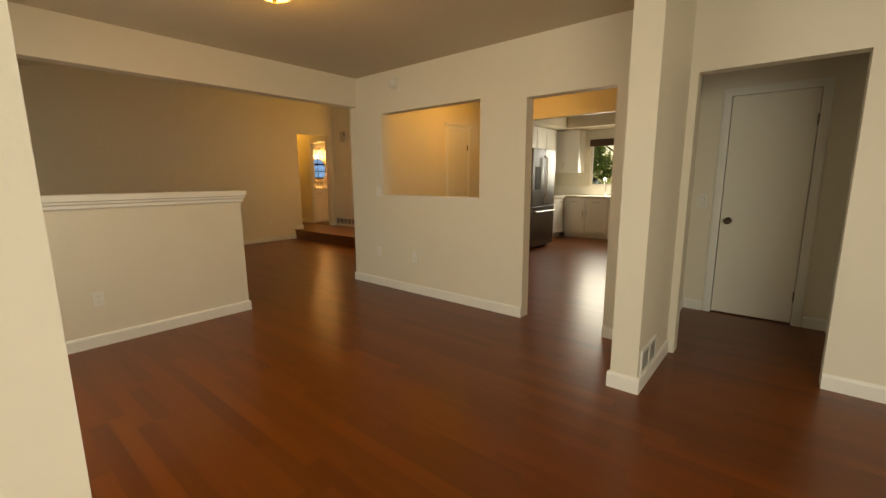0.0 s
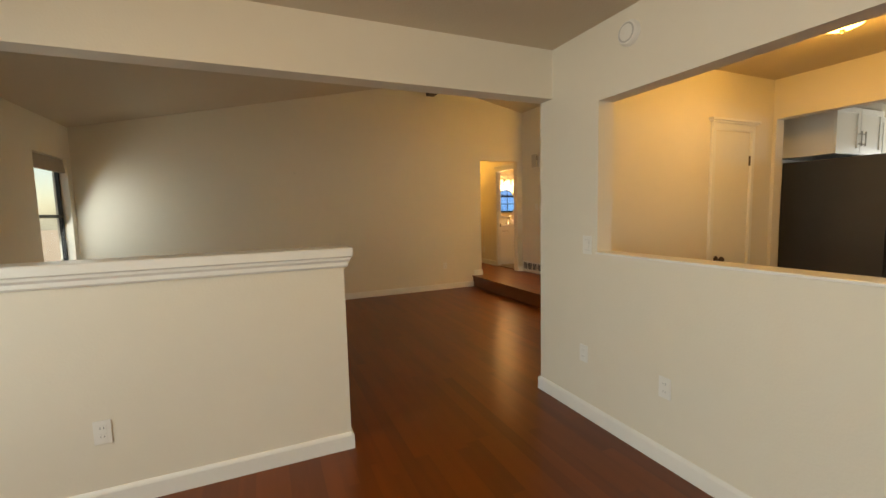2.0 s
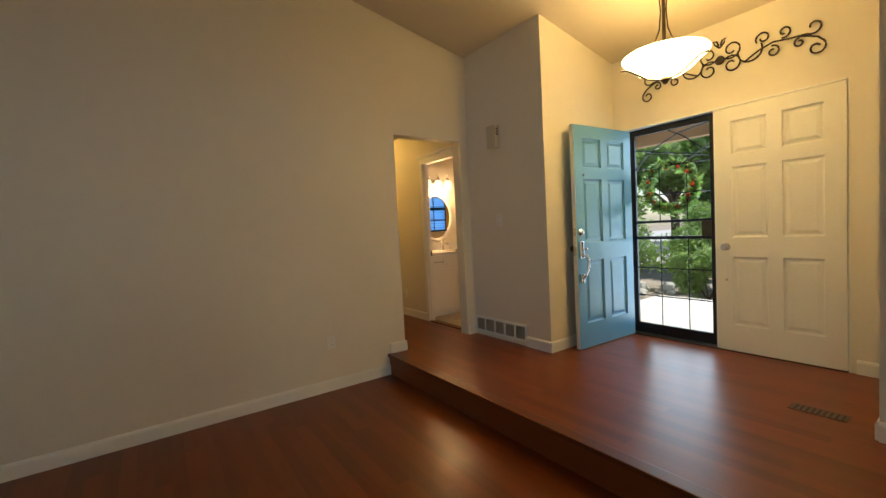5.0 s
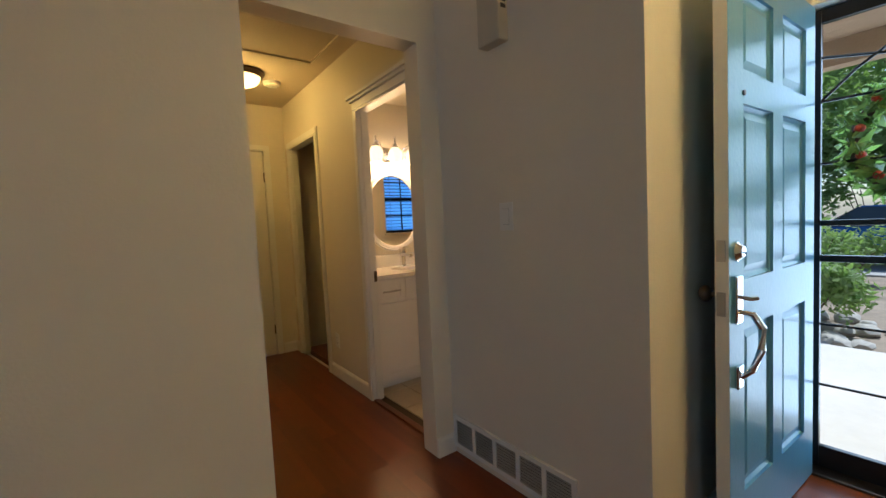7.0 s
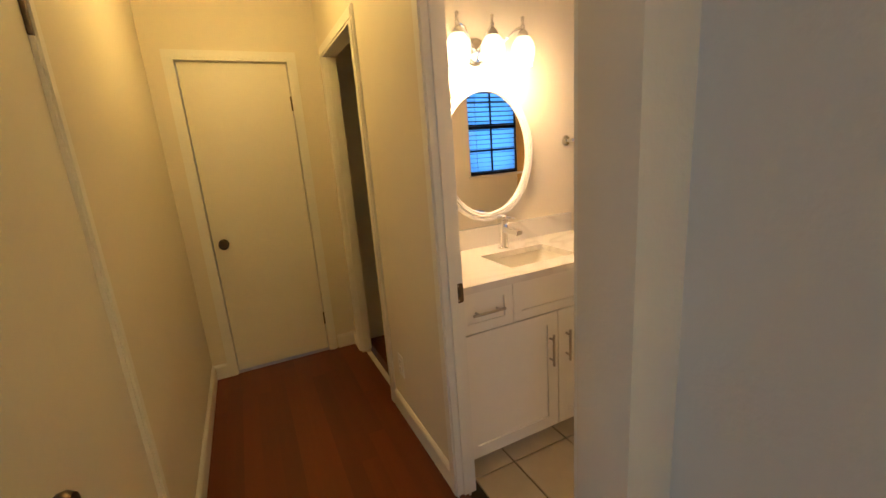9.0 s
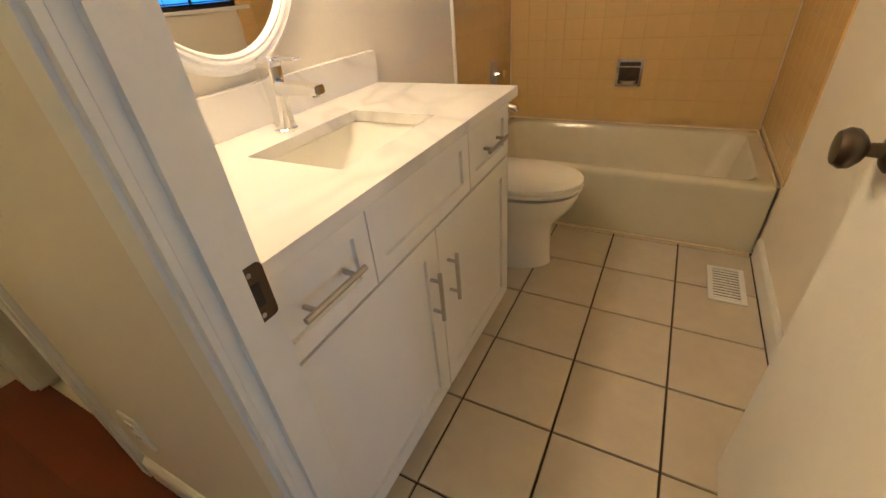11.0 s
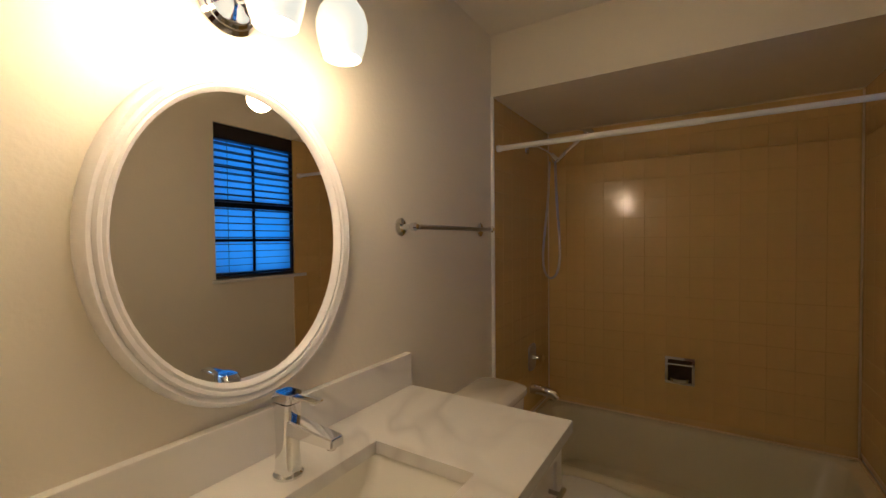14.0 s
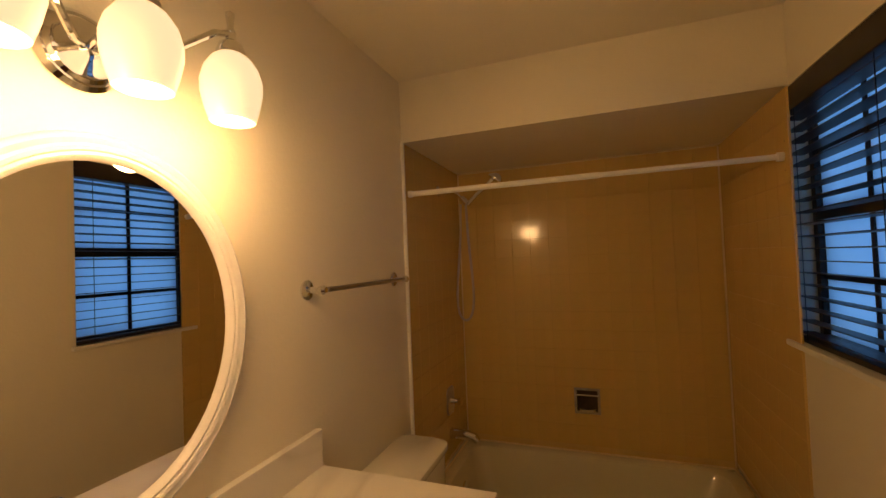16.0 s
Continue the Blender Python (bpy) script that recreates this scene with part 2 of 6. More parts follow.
def tube(points, r, n=8, bm=None, closed=False, radii=None):
    """A round bar along points."""
    bm = bm or bmesh.new()
    pts = [Vector(p) for p in points]
    rings = []
    up = Vector((0.13, 0.21, 0.97))
    k = len(pts)
    for i, p in enumerate(pts):
        a = pts[(i - 1) % k] if closed else pts[max(i - 1, 0)]
        b = pts[(i + 1) % k] if closed else pts[min(i + 1, k - 1)]
        d = (b - a).normalized()
        u = d.cross(up)
        if u.length < 0.05:
            u = d.cross(Vector((1, 0, 0)))
        u.normalize()
        v = d.cross(u)
        rr = radii[i] if radii else r
        rings.append([bm.verts.new(p + rr * (math.cos(2 * math.pi * j / n) * u + math.sin(2 * math.pi * j / n) * v)) for j in range(n)])
    for i in range(k if closed else k - 1):
        q, w = rings[i], rings[(i + 1) % k]
        for j in range(n):
            bm.faces.new((q[j], q[(j + 1) % n], w[(j + 1) % n], w[j]))
    if not closed:
        bm.faces.new(rings[0])
        bm.faces.new(rings[-1])
    return bm


def wall_mesh(axis, p0, p1, u0, u1, z0, top, holes=()):
    """A wall of thickness p0..p1 across axis, running u0..u1, up to a height or a roofline, with openings (u0, u1, z0, z1) right through."""
    bm = bmesh.new()
    zt = top if callable(top) else (lambda u: top)
    us = sorted({u0, u1, *[h[0] for h in holes], *[h[1] for h in holes], *([RIDGE_X] if callable(top) and u0 < RIDGE_X < u1 else [])})
    us = [u for u in us if u0 <= u <= u1]
    for a, b in zip(us, us[1:]):
        spans, low = [], z0
        for h in sorted((h for h in holes if h[0] <= a and h[1] >= b), key=lambda q: q[2]):
            if h[2] > low:
                spans.append((low, h[2]))
            low = h[3]
        spans.append((low, None))
        for s0, s1 in spans:
            ta, tb = (zt(a), zt(b)) if s1 is None else (s1, s1)
            if s1 is None and min(ta, tb) <= s0:
                continue
            pts = []
            for u, t in ((a, ta), (b, tb)):
                for p in (p0, p1):
                    for z in (s0, t):
                        pts.append((p, u, z) if axis == "x" else (u, p, z))
            v = [bm.verts.new(p) for p in pts]
            for q in ((0, 1, 3, 2), (4, 6, 7, 5), (0, 4, 5, 1), (2, 3, 7, 6), (0, 2, 6, 4), (1, 5, 7, 3)):
                bm.faces.new([v[i] for i in q])
    bmesh.ops.remove_doubles(bm, verts=bm.verts, dist=1e-5)
    bm.verts.index_update()
    seen = {}
    for f in bm.faces:
        seen.setdefault(tuple(sorted(v.index for v in f.verts)), []).append(f)
    bmesh.ops.delete(bm, geom=[f for fs in seen.values() if len(fs) > 1 for f in fs], context="FACES_ONLY")
    return bm


def rrect(x0, x1, y0, y1, z, r, n=5):
    """A rounded rectangle as a loop of points."""
    pts = []
    for cx, cy, a in ((x1 - r, y1 - r, 0), (x0 + r, y1 - r, 90), (x0 + r, y0 + r, 180), (x1 - r, y0 + r, 270)):
        for k in range(n + 1):
            t = radians(a + 90 * k / n)
            pts.append((cx + r * math.cos(t), cy + r * math.sin(t), z))
    return pts


def loft(loops, cap0=True, cap1=True):
    bm = bmesh.new()
    rings = [[bm.verts.new(p) for p in lp] for lp in loops]
    n = len(rings[0])
    for q, w in zip(rings, rings[1:]):
        for i in range(n):
            bm.faces.new((q[i], q[(i + 1) % n], w[(i + 1) % n], w[i]))
    if cap0:
        bm.faces.new(rings[0][::-1])
    if cap1:
        bm.faces.new(rings[-1])
    return bm


def struct(name, bm, material, label, category):
    return tagged(part(name, bm, material), label, category, kind="structure")


# ---- the large structure ----
L = 0.20            # height of the raised landing, hall and bathroom
RIDGE_X = 4.95
DINE_H = 2.50


def roof(x):
    return 3.60 - 0.21 * abs(x - RIDGE_X)


struct("wall_pass", wall_mesh("x", 4.11, 4.23, -2.5, 5.07, 0, 2.62, [(0.50, 1.32, 0, 2.0), (1.85, 2.61, 0, 2.0), (3.10, 4.49, 1.115, 2.05)]), PLASTER, "cream painted wall with a serving opening and a kitchen doorway", "wall")
struct("wall_header", wall_mesh("y", 4.93, 5.07, 0, 4.11, 2.17, lambda x: roof(x) + 0.02), PLASTER, "cream painted header above the half wall", "wall")
struct("wall_half", box(0, 2.60, 4.90, 5.02, 0, 1.14), PLASTER, "cream painted half wall between dining and living room", "wall")
struct("wall_left", wall_mesh("x", -0.15, 0, -2.62, 9.35, 0, roof(0) + 0.02, [(8.27, 9.10, 0.75, 2.15), (5.60, 6.45, 0.75, 2.12), (2.3, 4.1, 0.8, 2.1), (-1.8, 0.3, 0.5, 2.1)]), PLASTER, "cream painted outer wall with windows", "wall")
struct("wall_back", wall_mesh("y", -2.62, -2.5, 0, 4.23, 0, 2.62), PLASTER, "plain cream painted wall", "wall")
struct("wall_near", box(0, 0.822, 1.37, 1.53, 0, DINE_H), PLASTER, "textured cream wall end beside the wide opening", "wall")
struct("wall_stub", box(3.31, 4.108, 1.37, 1.53, 0, DINE_H), PLASTER, "short cream wall stub with a floor grille", "wall")
struct("wall_niche_left", box(4.23, 5.43, 1.50, 1.62, 0, 2.62), PLASTER, "cream painted niche wall", "wall")
struct("wall_niche_right", box(4.23, 5.43, 0.28, 0.40, 0, 2.62), PLASTER, "cream painted niche wall", "wall")
struct("wall_niche_back", wall_mesh("x", 5.43, 5.55, 0.28, 1.62, 0, 2.62, [(0.63, 1.27, 0, 2.04)]), PLASTER, "cream painted niche wall round a white door", "wall")
struct("wall_far", wall_mesh("y", 9.23, 9.35, 0, 6.80, 0, lambda x: roof(x) + 0.02, [(5.885, 6.685, L - 0.03, 2.31)]), PLASTER, "long cream painted gable wall with an opening to the hall", "wall")
struct("wall_vent", wall_mesh("x", 6.80, 6.92, 8.165, 9.35, 0, roof(6.8) + 0.02), PLASTER, "cream painted wall above a floor grille", "wall")
struct("wall_alcove_north", wall_mesh("y", 8.165, 8.285, 6.92, 8.02, 0, lambda x: roof(x) + 0.02), PLASTER, "warm lit cream wall beside the front door", "wall")
struct("wall_front", wall_mesh("x", 7.90, 8.02, 5.98, 8.165, 0, roof(7.9) + 0.02, [(6.39, 8.04, L - 0.03, 2.28)]), PLASTER, "cream painted wall round the double front door", "wall")
struct("wall_alcove_south", wall_mesh("y", 5.98, 6.10, 6.80, 7.90, 0, lambda x: roof(x) + 0.02), PLASTER, "cream painted alcove wall", "wall")
struct("wall_coat_closet", wall_mesh("x", 6.80, 6.92, 5.07, 5.98, 0, roof(6.8) + 0.02, [(5.15, 5.91, L - 0.03, 2.22)]), PLASTER, "cream painted wall round a white closet door", "wall")
struct("wall_entry_south", wall_mesh("y", 4.95, 5.07, 4.23, 6.75, 0, lambda x: roof(x) + 0.02), PLASTER, "cream painted wall between entry and breakfast room", "wall")
struct("wall_hall_right", wall_mesh("x", 6.77, 6.838, 9.35, 11.89, 0, 2.66, [(9.42, 10.105, L - 0.03, 2.215), (10.90, 11.62, L - 0.03, 2.215)]), PLASTER, "cream painted hall wall with two doorways", "wall")
struct("wall_hall_left", wall_mesh("x", 5.68, 5.80, 9.35, 11.89, 0, 2.66), PLASTER, "cream painted hall wall with doors", "wall")
struct("wall_hall_end", wall_mesh("y", 11.77, 11.89, 5.80, 6.77, 0, 2.66, [(5.93, 6.58, L - 0.03, 2.215)]), PLASTER, "cream painted hall end wall round a closet door", "wall")
struct("wall_vanity", box(6.838, 9.48, 10.69, 10.81, 0, 2.66), BATHP, "cream painted bathroom wall", "wall")
struct("wall_tub_back", box(9.37, 9.48, 9.125, 10.69, 0, 2.66), BATHP, "bathroom end wall behind the tub", "wall")
struct("wall_bath_right", wall_mesh("y", 9.125, 9.245, 6.92, 9.37, 0, 2.66, [(8.06, 8.64, 1.33, 2.20)]), BATHP, "cream painted bathroom wall with a window", "wall")
struct("wall_soffit", box(8.565, 9.37, 9.245, 10.69, 2.20, 2.48), BATHP, "cream painted soffit over the bathtub", "wall")
struct("wall_side_room", wall_mesh("y", 11.77, 11.89, 6.86, 9.48, 0, 2.66), PLASTER, "plain wall of a side room", "wall")
struct("wall_side_room_end", box(9.36, 9.48, 10.81, 11.77, 0, 2.66), PLASTER, "plain wall of a side room", "wall")
# kitchen and breakfast room
struct("wall_kitchen_back", wall_mesh("x", 10.2, 10.32, 1.5, 5.35, 0, 2.8, [(3.20, 4.30, 1.12, 2.10)]), PLASTER, "kitchen wall with a window", "wall")
struct("wall_kitchen_left", box(6.87, 10.2, 5.23, 5.35, 0, 2.8), PLASTER, "kitchen wall behind the refrigerator", "wall")
struct("wall_kitchen_right", box(5.55, 10.2, 1.38, 1.50, 0, 2.8), PLASTER, "plain kitchen wall", "wall")
struct("wall_kitchen_header", wall_mesh("x", 6.75, 6.87, 1.5, 5.23, 0, 2.8, [(1.6, 4.92, 0, 2.2)]), PLASTER, "cream painted header between breakfast room and kitchen", "wall")

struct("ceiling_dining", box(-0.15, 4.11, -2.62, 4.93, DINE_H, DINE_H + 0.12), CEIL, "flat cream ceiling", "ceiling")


def slope(xa, xb):
    bm = bmesh.new()
    pts = [(x, y, roof(x) + d) for y in (4.95, 9.35) for x, d in ((xa, 0), (xb, 0), (xb, 0.14), (xa, 0.14))]
    v = [bm.verts.new(p) for p in pts]
    for q in ((0, 1, 2, 3), (7, 6, 5, 4), (0, 4, 5, 1), (1, 5, 6, 2), (2, 6, 7, 3), (3, 7, 4, 0)):
        bm.faces.new([v[i] for i in q])
    return bm


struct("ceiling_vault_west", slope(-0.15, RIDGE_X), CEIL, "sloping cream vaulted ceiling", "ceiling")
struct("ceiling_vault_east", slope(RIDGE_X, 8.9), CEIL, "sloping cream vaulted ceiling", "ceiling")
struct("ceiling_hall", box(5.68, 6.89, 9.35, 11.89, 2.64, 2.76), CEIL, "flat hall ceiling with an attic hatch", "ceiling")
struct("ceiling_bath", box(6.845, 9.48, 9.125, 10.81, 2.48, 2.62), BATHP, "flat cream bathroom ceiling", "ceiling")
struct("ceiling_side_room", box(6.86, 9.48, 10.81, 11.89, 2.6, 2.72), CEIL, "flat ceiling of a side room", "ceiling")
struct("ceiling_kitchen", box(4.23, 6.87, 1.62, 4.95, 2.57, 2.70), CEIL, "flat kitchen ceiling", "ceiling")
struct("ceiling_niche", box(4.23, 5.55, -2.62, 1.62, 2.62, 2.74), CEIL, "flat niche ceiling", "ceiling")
struct("ridge_beam", box(4.86, 5.0, 5.07, 9.23, 3.36, 3.60), BEAMW, "dark stained exposed ridge beam", "beam")

floor = struct("floor", box(-0.15, 5.72, -2.62, 9.35, -0.14, -0.021), FLOORW, "dark red hardwood floor", "floor")
kfloor = struct("floor_kitchen", box(5.72, 10.32, 1.38, 5.35, -0.14, -0.021), FLOORW, "red hardwood kitchen floor", "floor")
landing = struct("floor_landing", box(5.72, 8.0, 5.07, 9.35, 0, L - 0.021), FLOORH, "dark red hardwood landing one step up", "floor")
hallf = struct("floor_hall", box(5.80, 6.80, 9.35, 11.77, 0, L - 0.021), FLOORH, "dark red hardwood hall floor", "floor")
struct("floor_side_room", box(6.86, 9.36, 10.81, 11.77, 0, L), FLOORH, "dark floor of a side room", "floor")
bathf = struct("floor_bath", box(6.80, 9.37, 9.245, 10.69, 0, L - 0.008), GROUT, "beige square tile floor with dark grout", "floor")
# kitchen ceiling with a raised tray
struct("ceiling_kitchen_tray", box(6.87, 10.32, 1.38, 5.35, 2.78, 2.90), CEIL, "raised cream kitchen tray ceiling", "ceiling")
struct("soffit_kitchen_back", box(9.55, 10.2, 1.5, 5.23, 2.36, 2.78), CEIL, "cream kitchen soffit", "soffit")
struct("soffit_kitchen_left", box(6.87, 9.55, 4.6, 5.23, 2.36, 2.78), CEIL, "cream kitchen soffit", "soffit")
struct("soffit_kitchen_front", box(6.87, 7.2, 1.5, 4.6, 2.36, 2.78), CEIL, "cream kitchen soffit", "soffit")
# never in view: added so that no daylight falls into the closet
struct("ceiling_coat_closet", box(6.75, 8.02, 4.95, 6.0, 2.7, 2.8), CEIL, "unseen ceiling added to keep daylight out of the closet", "ceiling")
struct("wall_coat_closet_back", box(7.90, 8.02, 5.35, 5.98, 0, 2.9), STUCCO, "plain outer wall", "wall")
struct("wall_block_back", box(7.90, 8.02, 8.285, 9.125, 0, 2.9), STUCCO, "plain outer wall", "wall")
# two unseen walls added against daylight leaking round the closed doors
struct("wall_linen_back", box(5.68, 6.86, 11.96, 12.04, 0, 2.66), PLASTER, "unseen wall added to block daylight behind a closed door", "wall")
struct("wall_niche_closet", box(5.62, 5.70, 0.2, 1.38, 0, 2.62), PLASTER, "unseen wall added to block daylight behind a closed door", "wall")

# ---- outdoors ----
struct("ground", box(-60, 90, -80, 90, -0.40, -0.16), SOIL, "brown garden ground with mulch", "ground")
struct("porch_slab", box(8.02, 10.6, 5.35, 9.10, -0.16, 0.12), CONC, "pale concrete porch floor in the sun", "porch")
struct("front_walk", box(10.6, 18, 6.0, 7.75, -0.16, 0.02), CONC, "pale concrete garden path", "path")
struct("driveway", box(18, 60, -10, 30, -0.16, -0.12), mat("street_concrete", (0.38, 0.37, 0.36), 0.9, vary=0.15, scale=1.5, bump=0.4, bscale=50), "pale concrete street", "road")
struct("porch_ceiling", box(8.02, 9.15, 5.35, 8.66, 2.46, 2.62), STUCCO, "peach painted porch ceiling", "porch ceiling")
struct("porch_fascia", box(9.15, 9.27, 5.35, 8.66, 2.30, 2.66), STUCCO, "peach painted porch fascia", "fascia")

LEAF = mat("shrub_leaves", (0.12, 0.21, 0.06), 0.55, vary=0.45, scale=2.5)
LEAFL = mat("pale_shrub_leaves", (0.24, 0.33, 0.12), 0.55, vary=0.4, scale=3)
WREATH = mat("wreath_leaves", (0.11, 0.19, 0.05), 0.5, vary=0.4, scale=12)
for leaf in (LEAF, LEAFL, WREATH):
    # thin leaves let part of the sunlight through
    nt = leaf.node_tree
    tr, mxs = nt.nodes.new("ShaderNodeBsdfTranslucent"), nt.nodes.new("ShaderNodeMixShader")
    tr.inputs[0].default_value = (0.30, 0.46, 0.10, 1)
    mxs.inputs[0].default_value = 0.45
    nt.links.new(nt.nodes["Principled BSDF"].outputs[0], mxs.inputs[1])
    nt.links.new(tr.outputs[0], mxs.inputs[2])
    nt.links.new(mxs.outputs[0], nt.nodes["Material Output"].inputs[0])
BARK = mat("bark", (0.12, 0.085, 0.06), 0.9, vary=0.3, scale=6, bump=0.6, bscale=25)
ROCK = mat("pale_rock", (0.42, 0.40, 0.36), 0.9, vary=0.25, scale=5, bump=0.5, bscale=20)
rng = random.Random(5)


def leaf_cloud(centers, count, size):
    """Small folded leaves scattered through uneven clumps."""
    vs, fs = [], []
    for _ in range(count):
        c, r = rng.choice(centers)
        d = Vector((rng.gauss(0, 1), rng.gauss(0, 1), rng.gauss(0, 1))).normalized()
        p = Vector(c) + d * r * (0.55 + 0.5 * rng.random()) * (0.8 + 0.4 * noise.noise(d * 2.3 + Vector(c)))
        a = Vector((rng.gauss(0, 1), rng.gauss(0, 1), rng.gauss(0, 0.6))).normalized()
        b = a.cross(d + Vector((0.1, 0.2, 0.3)))
        if b.length < 0.1:
            continue
        b.normalize()
        s = size * (0.6 + 0.8 * rng.random())
        n = a.cross(b) * s * 0.25
        i = len(vs)
        vs += [p - a * s, p + b * s * 0.45 + n, p + a * s, p - b * s * 0.45 + n]
        fs += [(i, i + 1, i + 2), (i, i + 2, i + 3)]
    me = bpy.data.meshes.new("crown")
    me.from_pydata([tuple(v) for v in vs], [], fs)
    me.shade_flat()
    return me


def bush(name, x, y, r, h, label, material, count=1500, size=0.035):
    t = thing(name, label, "shrub", (x, y, -0.16))
    st = bmesh.new()
    for k in range(5):
        a = k * 1.26 + rng.random()
        tube([(0, 0, 0), (0.3 * r * math.cos(a), 0.3 * r * math.sin(a), h * 0.4), (0.6 * r * math.cos(a), 0.6 * r * math.sin(a), h * 0.75)], 0.012, 5, st, radii=[0.018, 0.012, 0.005])
    part("stems", st, BARK, t)
    cs = [((rng.uniform(-0.6, 0.6) * r, rng.uniform(-0.6, 0.6) * r, h * rng.uniform(0.35, 0.85)), r * rng.uniform(0.35, 0.6)) for _ in range(9)]
    me = leaf_cloud(cs, count, size)
    me.materials.append(material)
    new("foliage", me).parent = t
    return t


def tree(x, y, h, r, label, count=5000, size=0.14):
    t = thing("tree", label, "tree", (x, y, -0.16))
    tr = tube([(0, 0, 0), (0.06, 0.03, h * 0.3), (-0.03, 0.08, h * 0.55), (0.1, 0, h * 0.85)], 0.1, 9, radii=[0.17, 0.13, 0.09, 0.03])
    cs = []
    for k in range(9):
        a, z = k * 2.4, h * rng.uniform(0.45, 0.7)
        e = (r * 0.7 * math.cos(a), r * 0.7 * math.sin(a), z + h * 0.2)
        tube([(0, 0.05, z * 0.75), (e[0] * 0.5, e[1] * 0.5, z), e], 0.04, 6, tr, radii=[0.06, 0.035, 0.012])
        cs.append((e, r * rng.uniform(0.3, 0.5)))
    cs += [((rng.uniform(-0.4, 0.4) * r, rng.uniform(-0.4, 0.4) * r, h * rng.uniform(0.7, 1.0)), r * 0.42) for _ in range(5)]
    part("trunk", tr, BARK, t, smooth=True)
    me = leaf_cloud(cs, count, size)
    me.materials.append(LEAFL)
    new("crown", me).parent = t
    return t


for bx, by, br, bh, mt, lb in ((11.9, 8.9, 0.6, 0.9, LEAFL, "pale green rounded shrub beside the porch"), (13.2, 9.2, 0.8, 1.5, LEAFL, "pale green feathery shrub in the front bed"), (14.6, 10.0, 1.0, 1.9, LEAF, "green feathery shrub in the front bed"), (12.4, 10.6, 0.9, 1.5, LEAFL, "pale green rounded shrub beside the porch"),
                               (16.5, 9.2, 0.8, 1.1, LEAFL, "pale green shrub by the street"), (14.2, 12.6, 1.3, 2.3, LEAF, "large green shrub in the front garden"), (12.3, 4.6, 0.8, 1.3, LEAF, "green shrub by the path")):
    bush("shrub", bx, by, br, bh, lb, mt, 3200, 0.05)
for tx, ty, th, tr_, lb in ((18.5, 14.5, 6.5, 3.0, "tall green tree in the front garden"), (25, 8.0, 7.5, 3.4, "tall green tree across the street"), (27, 12.5, 8.0, 3.8, "tall green tree across the street"), (22, 18.5, 7.5, 3.4, "tall green tree beyond the garden"), (30, 17, 9, 4.2, "tall green tree across the street"), (17.0, 11.8, 4.0, 1.9, "young green tree in the front garden"),
                            (-9, 11.5, 5.5, 2.6, "leafy tree outside the living room window"), (-10, 5.6, 5.5, 2.6, "leafy tree outside the living room window")):
    tree(tx, ty, th, tr_, lb, 6000, 0.15)


for bx, by, br, bh in ((23.0, 9.6, 2.3, 4.6), (23.5, 13.6, 2.5, 5.0), (21.5, 17.5, 2.4, 4.4), (24.0, 5.6, 2.3, 4.6), (19.0, 20.5, 2.6, 4.8), (15.5, 15.5, 1.9, 3.4), (-8.5, 8.4, 2.2, 3.2), (-9.5, 11.9, 2.2, 3.4), (19.0, 1.2, 2.4, 3.4)):
    bush("hedge", bx, by, br, bh, "tall dense green hedge along the street", LEAFL, 7000, 0.12)


def rock(x, y, s):
    bm = bmesh.new()
    bmesh.ops.create_icosphere(bm, subdivisions=2, radius=s)
    for v in bm.verts:
        v.co *= 1 + 0.35 * noise.noise(v.co * 3 / s * 0.4 + Vector((x, y, 0)))
        v.co.z *= 0.6
    ob = part("garden_rock", bm, ROCK, smooth=True)
    ob.location = (x, y, -0.16 + s * 0.35)
    return tagged(ob, "pale rounded rock in the front bed", "rock", "rocks in the bed")


for _ in range(90):
    rock(rng.uniform(10.7, 13.2), rng.uniform(7.85, 11.2), rng.uniform(0.05, 0.15))


